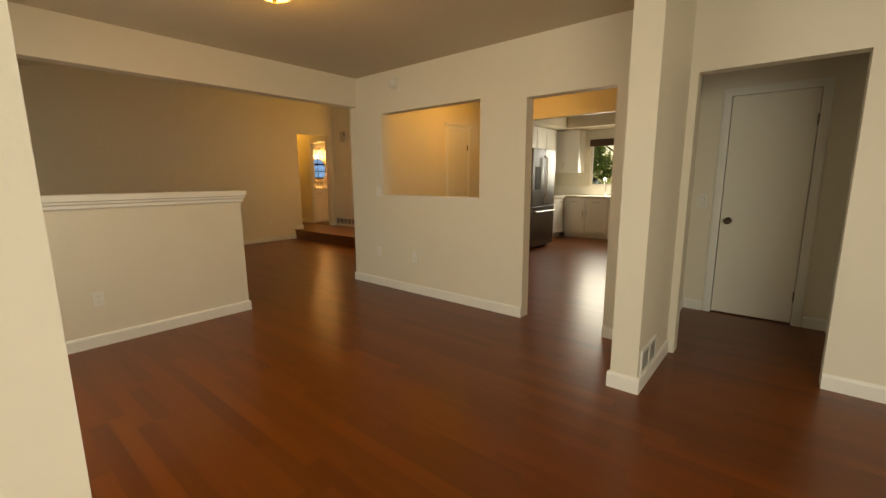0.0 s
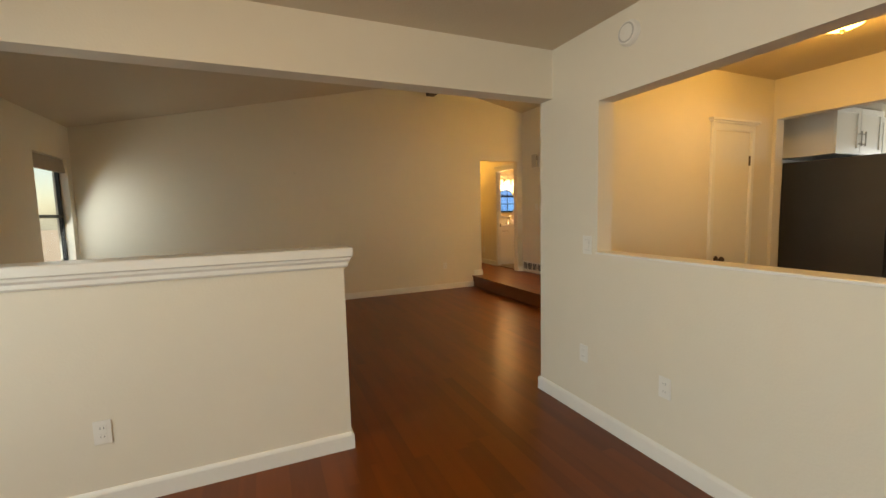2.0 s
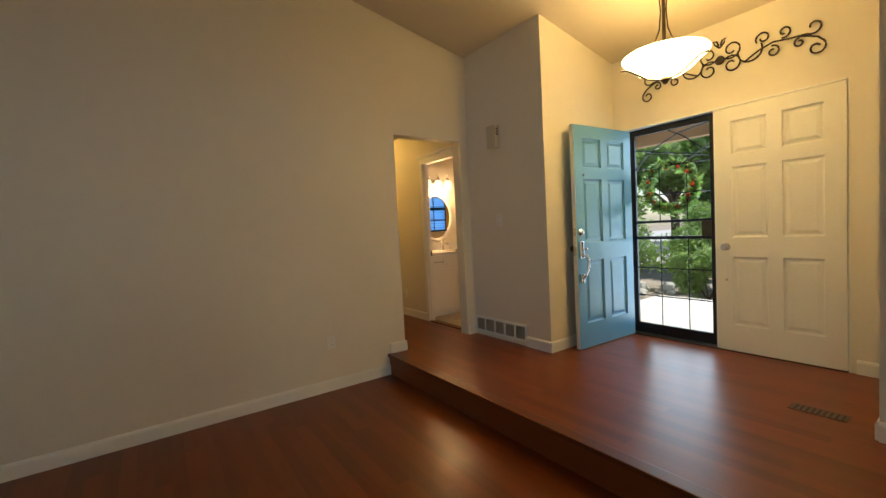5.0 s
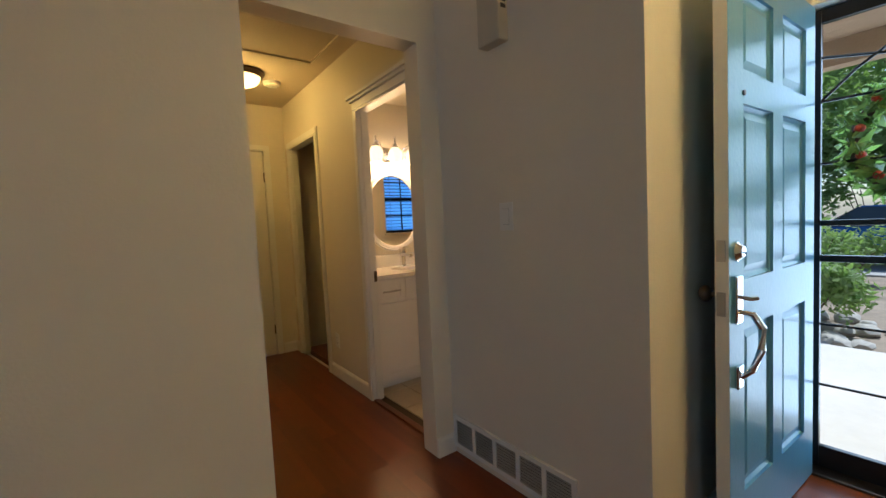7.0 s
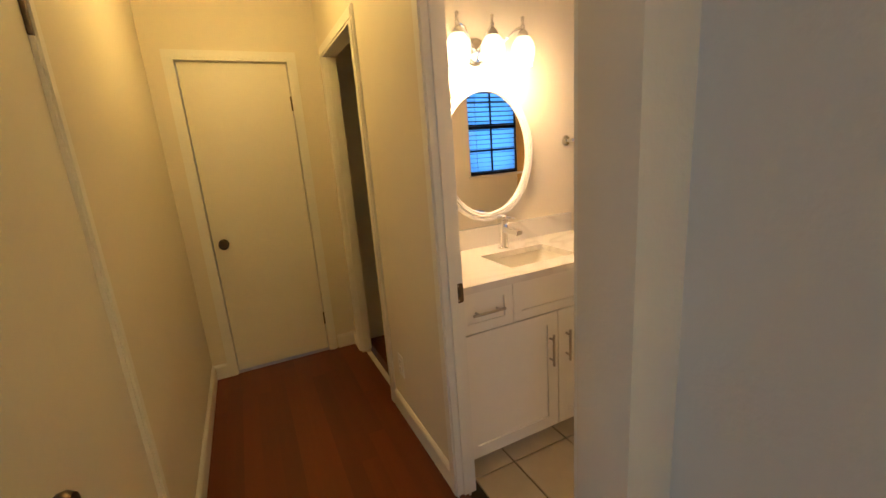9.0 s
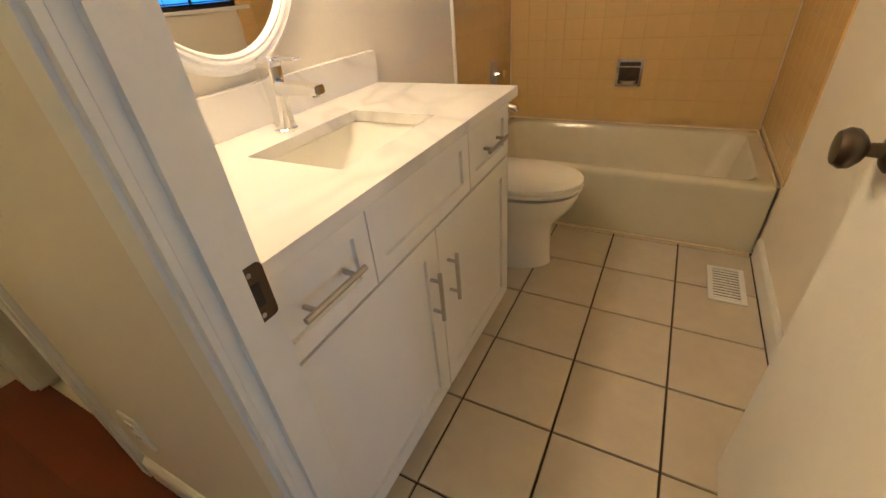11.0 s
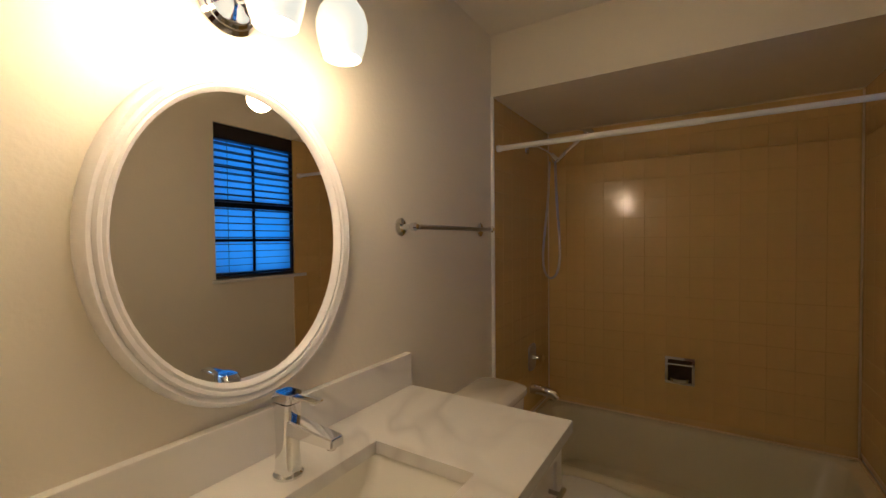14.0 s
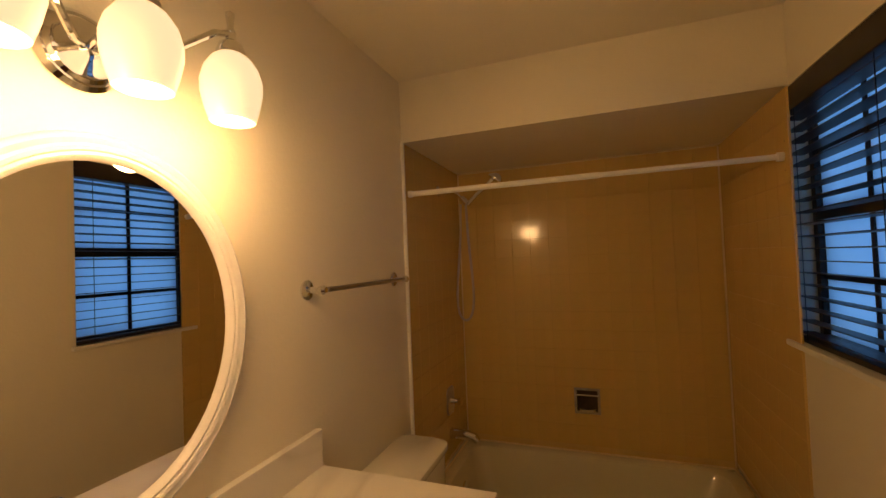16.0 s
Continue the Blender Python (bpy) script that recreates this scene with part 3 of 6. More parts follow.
def car():
    t = thing("parked_car", "blue car parked on the street", "car", (19.8, 8.6, -0.12), 90)
    paint = mat("blue_car_paint", (0.02, 0.10, 0.35), 0.2, vary=0.03, scale=2, coat=0.8)
    tyre = mat("tyre_rubber", (0.02, 0.02, 0.02), 0.8)
    bm = bmesh.new()
    prof = [(-2.1, 0.35), (-2.15, 0.75), (-1.95, 0.92), (-1.2, 0.98), (1.35, 1.0), (2.0, 0.85), (2.15, 0.6), (2.1, 0.35)]
    a = [bm.verts.new((x, -0.85, z)) for x, z in prof]
    b = [bm.verts.new((x, 0.85, z)) for x, z in prof]
    bm.faces.new(a)
    bm.faces.new(b[::-1])
    for i in range(len(prof)):
        j = (i + 1) % len(prof)
        bm.faces.new((a[i], b[i], b[j], a[j]))
    bmesh.ops.bevel(bm, geom=bm.edges[:], offset=0.06, segments=2, affect="EDGES")
    part("body", bm, paint, t, smooth=True)
    bm = bmesh.new()
    prof = [(-1.3, 0.95), (-0.75, 1.42), (0.85, 1.45), (1.55, 0.97)]
    a = [bm.verts.new((x, -0.74 if z < 1 else -0.6, z)) for x, z in prof]
    b = [bm.verts.new((x, 0.74 if z < 1 else 0.6, z)) for x, z in prof]
    bm.faces.new(a)
    bm.faces.new(b[::-1])
    for i in range(4):
        j = (i + 1) % 4
        bm.faces.new((a[i], b[i], b[j], a[j]))
    part("cabin_glass", bm, mat("dark_car_glass", (0.02, 0.03, 0.035), 0.05, coat=0.5), t, "dark glass cabin")
    part("roof_panel", box(-0.7, 0.8, -0.58, 0.58, 1.43, 1.48, 0.02), paint, t)
    for wx in (-1.3, 1.35):
        for wy in (-0.82, 0.82):
            w = part("wheel", lathe([(0.16, -0.1), (0.3, -0.1), (0.33, -0.06), (0.33, 0.06), (0.3, 0.1), (0.16, 0.1)], 20, "y"), tyre, t)
            w.location = (wx, wy, 0.33)
            part("rim", lathe([(0.0, -0.09), (0.19, -0.09), (0.19, 0.09), (0.0, 0.09)], 14, "y"), STEEL, w)


car()
# ---- trim ----


def baseboard(axis, face, side, u0, u1, z):
    """A skirting board on a wall face; side +1 stands out towards plus axis."""
    prof = [(0, 0), (0.016, 0), (0.016, 0.082), (0.012, 0.092), (0.005, 0.10), (0, 0.10)]
    bm = bmesh.new()
    a, b = [], []
    for ring, u in ((a, u0), (b, u1)):
        for d, h in prof:
            p = face + side * d
            ring.append(bm.verts.new((p, u, z + h) if axis == "x" else (u, p, z + h)))
    bm.faces.new(a)
    bm.faces.new(b[::-1])
    for i in range(len(prof)):
        j = (i + 1) % len(prof)
        bm.faces.new((a[i], b[i], b[j], a[j]))
    return struct("baseboard", bm, TRIM, "white painted wooden baseboard", "baseboard")


for ax, fc, sd, a, b, z in (("x", 4.11, -1, 2.61, 5.07, 0), ("x", 4.11, -1, 1.53, 1.85, 0), ("x", 4.11, -1, -2.5, 0.50, 0), ("y", 4.90, -1, 0, 2.60, 0), ("x", 2.60, 1, 4.884, 5.036, 0), ("y", 5.02, 1, 0, 2.60, 0),
                            ("y", 9.23, -1, 0, 5.72, 0), ("x", 0, 1, 5.036, 9.214, 0), ("x", 0, 1, 1.53, 4.884, 0), ("x", 3.31, -1, 1.354, 1.546, 0), ("y", 1.37, -1, 3.31, 4.11, 0), ("y", 1.53, 1, 3.31, 4.094, 0),
                            ("x", 0.822, 1, 1.354, 1.546, 0), ("y", 1.37, -1, 0, 0.822, 0), ("y", 1.53, 1, 0, 0.822, 0), ("x", 5.43, -1, 1.335, 1.50, 0), ("x", 5.43, -1, 0.40, 0.57, 0), ("y", 1.50, -1, 4.23, 5.414, 0), ("y", 0.40, 1, 4.23, 5.414, 0),
                            ("y", 5.07, 1, 4.094, 6.80, 0), ("y", 9.23, -1, 5.72, 5.885, L), ("y", 9.23, -1, 6.685, 6.80, L), ("x", 6.80, -1, 8.149, 8.45, L), ("y", 8.165, -1, 6.80, 7.90, L), ("x", 7.90, -1, 6.10, 6.36, L), ("x", 6.80, -1, 5.97, 6.10, L), ("y", 6.10, 1, 6.80, 7.90, L),
                            ("x", 6.77, -1, 10.147, 10.84, L), ("x", 6.77, -1, 11.68, 11.77, L), ("x", 5.80, 1, 10.20, 11.77, L), ("y", 11.77, -1, 5.80, 5.89, L), ("y", 11.77, -1, 6.63, 6.754, L), ("y", 9.245, 1, 7.0, 8.58, L),
                            ("y", 4.95, -1, 4.23, 5.82, 0), ("x", 5.885, 1, 9.214, 9.35, L)):
    baseboard(ax, fc, sd, a, b, z)

# moulded cap of the half wall
cap = bmesh.new()
prof = [(-0.012, 1.095), (-0.020, 1.105), (-0.020, 1.125), (-0.032, 1.138), (-0.034, 1.152), (-0.046, 1.160), (-0.046, 1.200), (-0.040, 1.207), (0.160, 1.207), (0.166, 1.200), (0.166, 1.160), (0.154, 1.152), (0.152, 1.138), (0.140, 1.125), (0.140, 1.105), (0.132, 1.095)]
ra = [cap.verts.new((0, 4.90 + d, z)) for d, z in prof]
rb = [cap.verts.new((2.605 + max(0, -d) * 0.9 if d < 0 else 2.605 + max(0, d - 0.12) * 0.9, 4.90 + d, z)) for d, z in prof]
for i in range(len(prof)):
    j = (i + 1) % len(prof)
    cap.faces.new((ra[i], rb[i], rb[j], ra[j]))
cap.faces.new(ra)
cap.faces.new(rb[::-1])
struct("half_wall_cap", cap, TRIM, "cream moulded wooden cap on the half wall", "wall cap")
struct("passage_sill", box(4.095, 4.245, 3.10, 4.49, 1.108, 1.122, 0.004), TRIM, "cream painted sill of the serving opening", "sill")


def casing(name, axis, face, side, u0, u1, z0, z1, w=0.065, head=0.0, t=0.018, lab="white painted door casing"):
    """Door trim: two stepped legs and a head."""
    e = thing(name, lab, "door casing", kind="structure")

    def bar(nm, ua, ub, za, zb, cu=0):
        bm = bmesh.new()
        for k, (d0, d1, g) in enumerate(((0, t * 0.7, 0), (t * 0.7, t, 0.012))):
            p0, p1 = sorted((face + side * (d0 - (0.002 if k else 0)), face + side * d1))
            a = (ua + g, ub - g, za + (0 if nm == "leg" else g), zb - (0 if nm == "leg" else g))
            if axis == "x":
                add_box(bm, p0, p1, a[0], a[1], a[2], a[3])
            else:
                add_box(bm, a[0], a[1], p0, p1, a[2], a[3])
        part(nm, bm, TRIM, e)

    bar("leg", u0 - w, u0, z0, z1)
    bar("leg", u1, u1 + w, z0, z1)
    bar("head", u0 - w, u1 + w, z1, z1 + w)
    if head:
        for k, (o, za, zb) in enumerate(((0.012, z1 + w, z1 + w + 0.018), (0.028, z1 + w + 0.018, z1 + w + 0.04))):
            p0, p1 = sorted((face, face + side * (t + o)))
            q = (u0 - w - o, u1 + w + o)
            part("cornice", box(p0, p1, q[0], q[1], za, zb, 0.004) if axis == "x" else box(q[0], q[1], p0, p1, za, zb, 0.004), TRIM, e)
    return e


def jamb(name, axis, p0, p1, u0, u1, z0, z1, stop=None):
    """The lining of a doorway with its stop."""
    e = thing(name, "white painted door lining", "door frame", kind="structure")
    th = 0.016

    def bx(ua, ub, pa, pb, za, zb):
        return box(pa, pb, ua, ub, za, zb) if axis == "x" else box(ua, ub, pa, pb, za, zb)

    part("side", bx(u0, u0 + th, p0, p1, z0, z1), TRIM, e)
    part("side", bx(u1 - th, u1, p0, p1, z0, z1), TRIM, e)
    part("top", bx(u0 + th, u1 - th, p0, p1, z1 - th, z1), TRIM, e)
    if stop:
        part("stop", bx(u0 + th, u0 + th + 0.011, *stop, z0, z1 - th), TRIM, e)
        part("stop", bx(u1 - th - 0.011, u1 - th, *stop, z0, z1 - th), TRIM, e)
    return e


casing("casing_1", "x", 6.77, -1, 9.435, 10.090, L, 2.20, head=0.03)
jamb("door_frame_1", "x", 6.766, 6.841, 9.42, 10.105, L, 2.215, (6.782, 6.812))
casing("casing_2", "x", 6.77, -1, 10.915, 11.605, L, 2.20)
jamb("door_frame_2", "x", 6.766, 6.841, 10.90, 11.62, L, 2.215, (6.782, 6.812))
casing("casing_3", "y", 11.77, -1, 5.945, 6.565, L, 2.20, w=0.055)
jamb("door_frame_3", "y", 11.766, 11.89, 5.93, 6.58, L, 2.215)
casing("casing_4", "x", 5.43, -1, 0.645, 1.255, 0, 2.025, w=0.065)
jamb("door_frame_4", "x", 5.426, 5.55, 0.63, 1.27, 0, 2.04)
casing("casing_5", "x", 5.80, 1, 9.48, 10.13, L, 2.205, w=0.055, head=0.02)
casing("casing_6", "y", 4.95, -1, 5.90, 6.40, 0, 2.06, w=0.06, head=0.03)
casing("casing_7", "x", 6.80, -1, 5.165, 5.895, L, 2.205, w=0.05)
jamb("door_frame_7", "x", 6.796, 6.92, 5.15, 5.91, L, 2.22)

# ---- doors ----


def knob(parent, place, axis, side, material=BRONZE):
    """A round knob with its rose, standing out along an axis."""
    k = part("knob", lathe([(0.031, 0), (0.031, 0.004), (0.024, 0.010), (0.011, 0.013), (0.010, 0.030), (0.020, 0.036), (0.029, 0.046), (0.030, 0.056), (0.024, 0.066), (0.0, 0.069)], 20, "z"), material, parent, "dark metal round knob", smooth=True)
    rot = {("x", 1): (0, 90, 0), ("x", -1): (0, -90, 0), ("y", 1): (-90, 0, 0), ("y", -1): (90, 0, 0)}[(axis, side)]
    k.matrix_basis = pose(*place, *rot)
    return k


def hinge(parent, x, y, z, along="z"):
    h = part("hinge", box(x - 0.007, x + 0.007, y - 0.007, y + 0.007, z - 0.045, z + 0.045, 0.003), BRONZE, parent, "dark metal hinge")
    return h


def flat_door(name, label, m, w, h, kside=0, knob_x=None, mat_=None):
    """A flush slab in its own frame: hinge at x=0, face towards -y."""
    e = thing(name, label, "door", kind="structure")
    e.matrix_basis = m
    part("leaf", box(0.003, w - 0.003, 0, 0.035, 0.012, h, 0.002), mat_ or DOORW, e)
    knob(e, (w - 0.062, 0, 0.90), "y", -1)
    if kside:
        knob(e, (w - 0.062, 0.035, 0.90), "y", 1)
    for z in (0.25, h - 0.25):
        hinge(e, 0.0, -0.004, z)
    return e


flat_door("door_1", "plain white door closed at the end of the hall", pose(6.562, 11.79, L, 0, 0, 0) @ Matrix.Diagonal((-1, 1, 1, 1)), 0.612, 2.0)
flat_door("door_2", "plain white niche door closed", pose(5.445, 0.648, 0, 0, 0, 90) @ Matrix.Diagonal((1, -1, 1, 1)) @ pose(0, 0, 0), 0.604, 2.02)
flat_door("door_3", "plain cream bathroom door standing open", pose(6.852, 9.437, L, 0, 0, -1.5) @ Matrix.Diagonal((1, -1, 1, 1)), 0.60, 2.0, 1)
flat_door("door_4", "plain cream door closed in the hall side wall", pose(5.804, 10.13, L, 0, 0, -90) @ Matrix.Diagonal((1, -1, 1, 1)), 0.65, 2.0)
flat_door("door_5", "plain cream pantry door closed", pose(6.398, 4.948, 0, 0, 0, 180) @ Matrix.Diagonal((1, -1, 1, 1)), 0.496, 2.05)
flat_door("door_6", "plain white coat closet door closed", pose(6.815, 5.167, L, 0, 0, 90) @ Matrix.Diagonal((1, -1, 1, 1)), 0.726, 2.0)
flat_door("door_7", "plain door open into the dim side room", pose(6.852, 10.918, L, 0, 0, 2) @ Matrix.Diagonal((1, -1, 1, 1)), 0.68, 2.0)
sb = bmesh.new()
v0 = [sb.verts.new((x, 10.0885, z)) for x, z, _ in rrect(6.801, 6.840, 1.036, 1.110, 0, 0.007)]
v1 = [sb.verts.new((v.co.x, 10.0862, v.co.z)) for v in v0]
sb.faces.new(v0)
sb.faces.new(v1)
for k in range(len(v0)):
    sb.faces.new((v0[k], v0[(k + 1) % len(v0)], v1[(k + 1) % len(v0)], v1[k]))
strike = tagged(part("strike_plate", sb, BRONZE), "worn bronze strike plate on the jamb", "strike plate")
part("latch_hole", box(6.810, 6.828, 10.0852, 10.0862, 1.058, 1.088), DARKS, strike, "dark latch hole")
part("lip", box(6.795, 6.803, 10.0855, 10.089, 1.050, 1.096, 0.001), BRONZE, strike)
for z in (1.045, 1.101):
    part("screw", lathe([(0.0, 10.0850), (0.003, 10.0852), (0.0035, 10.0862)], 8, "y", at=(6.820, 0, z)), NICKEL, strike)


def panel_leaf(name, label, m, w, h, material, panel_label=""):
    """A six-panel door leaf, hinge at x=0, thickness along y."""
    e = thing(name, label, "door", kind="structure")
    e.matrix_basis = m
    th, st, mid = 0.042, 0.115, 0.095
    rows = [(0.235, 0.815), (0.98, 1.565), (1.67, h - 0.115)]
    pw = (w - 2 * st - mid) / 2
    cols = [(st, st + pw), (st + pw + mid, w - st)]
    bm = bmesh.new()
    add_box(bm, 0, st, 0, th, 0.008, h)
    add_box(bm, w - st, w, 0, th, 0.008, h)
    for z0, z1 in rows:
        add_box(bm, st + pw, st + pw + mid, 0, th, z0, z1)
    zs = [0.008] + [z for r in rows for z in r] + [h]
    for z0, z1 in zip(zs[0::2], zs[1::2]):
        add_box(bm, st, w - st, 0, th, z0, z1)
    part("leaf_frame", bm, material, e)
    for x0, x1 in cols:
        for z0, z1 in rows:
            bm = bmesh.new()
            for y0, yy in ((th / 2, th - 0.003), (th / 2, 0.003)):
                s = 1 if yy > y0 else -1
                loops = []
                for inset, d in ((0, 0.010), (0.012, 0.004), (0.020, 0.004), (0.045, 0.013)):
                    y = y0 + s * d
                    loops.append([bm.verts.new(p) for p in ((x0 + inset, y, z0 + inset), (x1 - inset, y, z0 + inset), (x1 - inset, y, z1 - inset), (x0 + inset, y, z1 - inset))])
                for q, r_ in zip(loops, loops[1:]):
                    for i in range(4):
                        bm.faces.new((q[i], q[(i + 1) % 4], r_[(i + 1) % 4], r_[i]))
                bm.faces.new(loops[-1])
            part("panel", bm, material, e)
    return e


# blue leaf, hinged at the north jamb and swung into the entry
blue = panel_leaf("door_8", "blue six-panel front door standing open into the entry", pose(7.885, 8.025, L, 0, 0, 177.5), 0.855, 2.05, BLUEP)
part("edge_strip", box(0.8555, 0.8575, 0.001, 0.041, 0.01, 2.045), DOORW, blue, "cream painted door edge")
fx = 0.80
dz = part("deadbolt", lathe([(0.033, 0), (0.033, 0.006), (0.026, 0.012), (0.018, 0.022), (0.0, 0.024)], 20, "z"), CHROME, blue, "chrome deadbolt", smooth=True)
dz.matrix_basis = pose(fx, 0.042, 1.08, -90, 0, 0)
hs = part("handle_set", box(fx - 0.028, fx + 0.028, 0.042, 0.054, 0.84, 1.0, 0.008), CHROME, blue, "chrome front door handle set")
part("lower_foot", box(fx - 0.024, fx + 0.024, 0.042, 0.056, 0.62, 0.70, 0.008), CHROME, hs)
part("grip", tube([(fx, 0.05, 0.88), (fx - 0.01, 0.085, 0.875), (fx - 0.025, 0.105, 0.83), (fx - 0.02, 0.105, 0.76), (fx - 0.004, 0.085, 0.69), (fx, 0.055, 0.66)], 0.011, 10, radii=[0.008, 0.011, 0.013, 0.012, 0.010, 0.009]), CHROME, hs, smooth=True)
part("thumb_latch", tube([(fx, 0.05, 0.93), (fx - 0.005, 0.08, 0.925), (fx - 0.012, 0.10, 0.93)], 0.007, 8), CHROME, hs, smooth=True)
part("edge_latch", box(0.857, 0.864, 0.008, 0.034, 0.87, 0.95, 0.001), NICKEL, blue)
part("edge_latch", box(0.857, 0.864, 0.008, 0.034, 1.05, 1.12, 0.001), NICKEL, blue)
knob(blue, (fx, 0.0, 0.93), "y", -1)
pk = part("peephole", lathe([(0.009, 0), (0.009, 0.004), (0.0, 0.005)], 12), BRONZE, blue)
pk.matrix_basis = pose(0.735, 0.042, 1.60, -90, 0, 0)

white = panel_leaf("door_9", "white six-panel front door leaf closed", pose(7.925, 6.405, L, 0, 0, 90), 0.815, 2.06, DOORW)
knob(white, (0.745, 0.042, 0.90), "y", 1, NICKEL)
b9 = part("small_bolt", lathe([(0.012, 0), (0.012, 0.005), (0.0, 0.006)], 12), NICKEL, white)
b9.matrix_basis = pose(0.745, 0.042, 0.62, -90, 0, 0)
fr = thing("door_frame_front", "cream painted front door frame", "door frame", kind="structure")
part("side", box(7.90, 8.02, 8.03, 8.04, L, 2.28), TRIM, fr)
part("side", box(7.90, 8.02, 6.39, 6.402, L, 2.28), TRIM, fr)
part("head", box(7.885, 8.02, 6.402, 8.03, 2.265, 2.279), TRIM, fr)
part("mullion", box(7.90, 7.925, 7.222, 7.24, L, 2.265), TRIM, fr)
part("threshold", box(7.88, 8.06, 6.402, 8.03, L - 0.01, L + 0.012, 0.004), BRONZE, fr, "dark metal threshold")

# black metal screen door
scr = thing("screen_door", "black metal security screen door closed in the doorway", "screen door", (7.97, 0, 0))
S0, S1, SZ0, SZ1 = 7.243, 8.027, 0.215, 2.262
for nm, b in (("stile", (S0, S0 + 0.05, SZ0, SZ1)), ("stile", (S1 - 0.05, S1, SZ0, SZ1)), ("top_rail", (S0 + 0.05, S1 - 0.05, SZ1 - 0.06, SZ1)), ("bottom_rail", (S0 + 0.05, S1 - 0.05, SZ0, SZ0 + 0.10)),
              ("middle_rail", (S0 + 0.05, S1 - 0.05, 1.325, 1.350)), ("middle_rail", (S0 + 0.05, S1 - 0.05, 1.165, 1.195))):
    part(nm, box(-0.014, 0.014, b[0], b[1], b[2], b[3], 0.003), BLACKM, scr)
part("lock_box", box(-0.022, 0.018, S0 + 0.045, S0 + 0.125, 1.19, 1.33, 0.006), BRONZE, scr, "bronze lock box")
for z in (1.87, 1.60, 0.88, 0.60):
    part("grille_bar", tube([(0, S0 + 0.05, z), (0, S1 - 0.05, z)], 0.006, 6), BLACKM, scr)
for u in (0.36, 0.68):
    yy = S1 - u * (S1 - S0)
    part("grille_bar", tube([(0, yy, 0.31), (0, yy, 1.17)], 0.005, 6), BLACKM, scr)
    part("grille_bar", tube([(0, yy, 1.345), (0, yy, 1.87)], 0.005, 6), BLACKM, scr)
wS = S1 - S0
for pts in ([(0.94, 1.87), (0.8, 1.98), (0.62, 2.08), (0.4, 2.16), (0.06, 2.20)], [(0.94, 2.06), (0.5, 1.985), (0.2, 1.93), (0.06, 1.905)], [(0.52, 2.20), (0.35, 2.12), (0.16, 1.99), (0.06, 1.93)], [(0.36, 1.87), (0.22, 1.94), (0.06, 2.0)]):
    part("grille_bar", tube([(0, S0 + u * wS, z) for u, z in pts], 0.006, 6), BLACKM, scr)

wr = thing("wreath", "green leafy wreath with small red flowers hung on the screen door", "wreath", (8.005, 7.66, 1.67))
part("ring", tube([(0, 0.22 * math.cos(a), 0.22 * math.sin(a)) for a in [i * math.pi / 12 for i in range(24)]], 0.02, 6, closed=True), BARK, wr)
cs = [((0.0, 0.22 * math.cos(i * 0.3), 0.22 * math.sin(i * 0.3)), 0.08) for i in range(21)]
me = leaf_cloud(cs, 560, 0.040)
me.materials.append(WREATH)
new("leaves", me).parent = wr
red = mat("red_petals", (0.55, 0.06, 0.02), 0.5, vary=0.2, scale=30)
for i in range(11):
    a = i * 0.571 + 0.3
    bm = bmesh.new()
    bmesh.ops.create_icosphere(bm, subdivisions=2, radius=0.019)
    f = part("flower", bm, red, wr, "small red flower")
    f.location = (-0.045 + 0.02 * rng.random(), (0.2 + 0.06 * (rng.random() - 0.5)) * math.cos(a), (0.2 + 0.06 * (rng.random() - 0.5)) * math.sin(a))

# wrought iron scrollwork above the front door
sw = thing("iron_scroll", "dark wrought iron scrollwork on the wall above the front door", "wall ornament", (7.885, 7.175, 2.665))


def spiral(cx, cz, r, a0, turns, r1=0.25, n=22):
    return [(0, cx + r * (1 - (1 - r1) * i / n) * math.cos(radians(a0) + turns * 2 * math.pi * i / n), cz + r * (1 - (1 - r1) * i / n) * math.sin(radians(a0) + turns * 2 * math.pi * i / n)) for i in range(n + 1)]


for sg in (1, -1):
    runs = [spiral(0.085, 0.06, 0.075, 230, 1.25, 0.3), spiral(0.085, -0.06, 0.075, 130, -1.25, 0.3), spiral(0.215, 0.0, 0.085, 160, 0.8, 0.9)[:18],
            [(0, 0.17, -0.075), (0, 0.27, -0.02), (0, 0.36, 0.01), (0, 0.46, -0.005), (0, 0.56, -0.01)], spiral(0.60, 0.03, 0.055, 225, 0.9, 0.35), spiral(0.615, -0.125, 0.055, 60, -1.1, 0.35), [(0, 0.52, -0.01), (0, 0.575, -0.03), (0, 0.625, -0.055), (0, 0.6425, -0.078)],
            spiral(0.30, 0.065, 0.05, 210, -1.1, 0.35), spiral(0.43, 0.06, 0.045, 250, 1.1, 0.3), spiral(0.36, -0.06, 0.045, 100, -1.1, 0.3), spiral(0.52, -0.055, 0.035, 90, 1.1, 0.3),
            [(0, 0.0, 0.10), (0, 0.035, 0.135), (0, 0.045, 0.165), (0, 0.02, 0.16), (0, 0.008, 0.12)]]
    for r_ in runs:
        part("scroll", tube([(p[0], sg * p[1], p[2]) for p in r_], 0.0065, 6), IRON, sw, smooth=True)
part("rosette", lathe([(0.0, -0.012), (0.03, -0.010), (0.036, 0), (0.03, 0.008), (0.0, 0.008)], 16, "x"), IRON, sw)

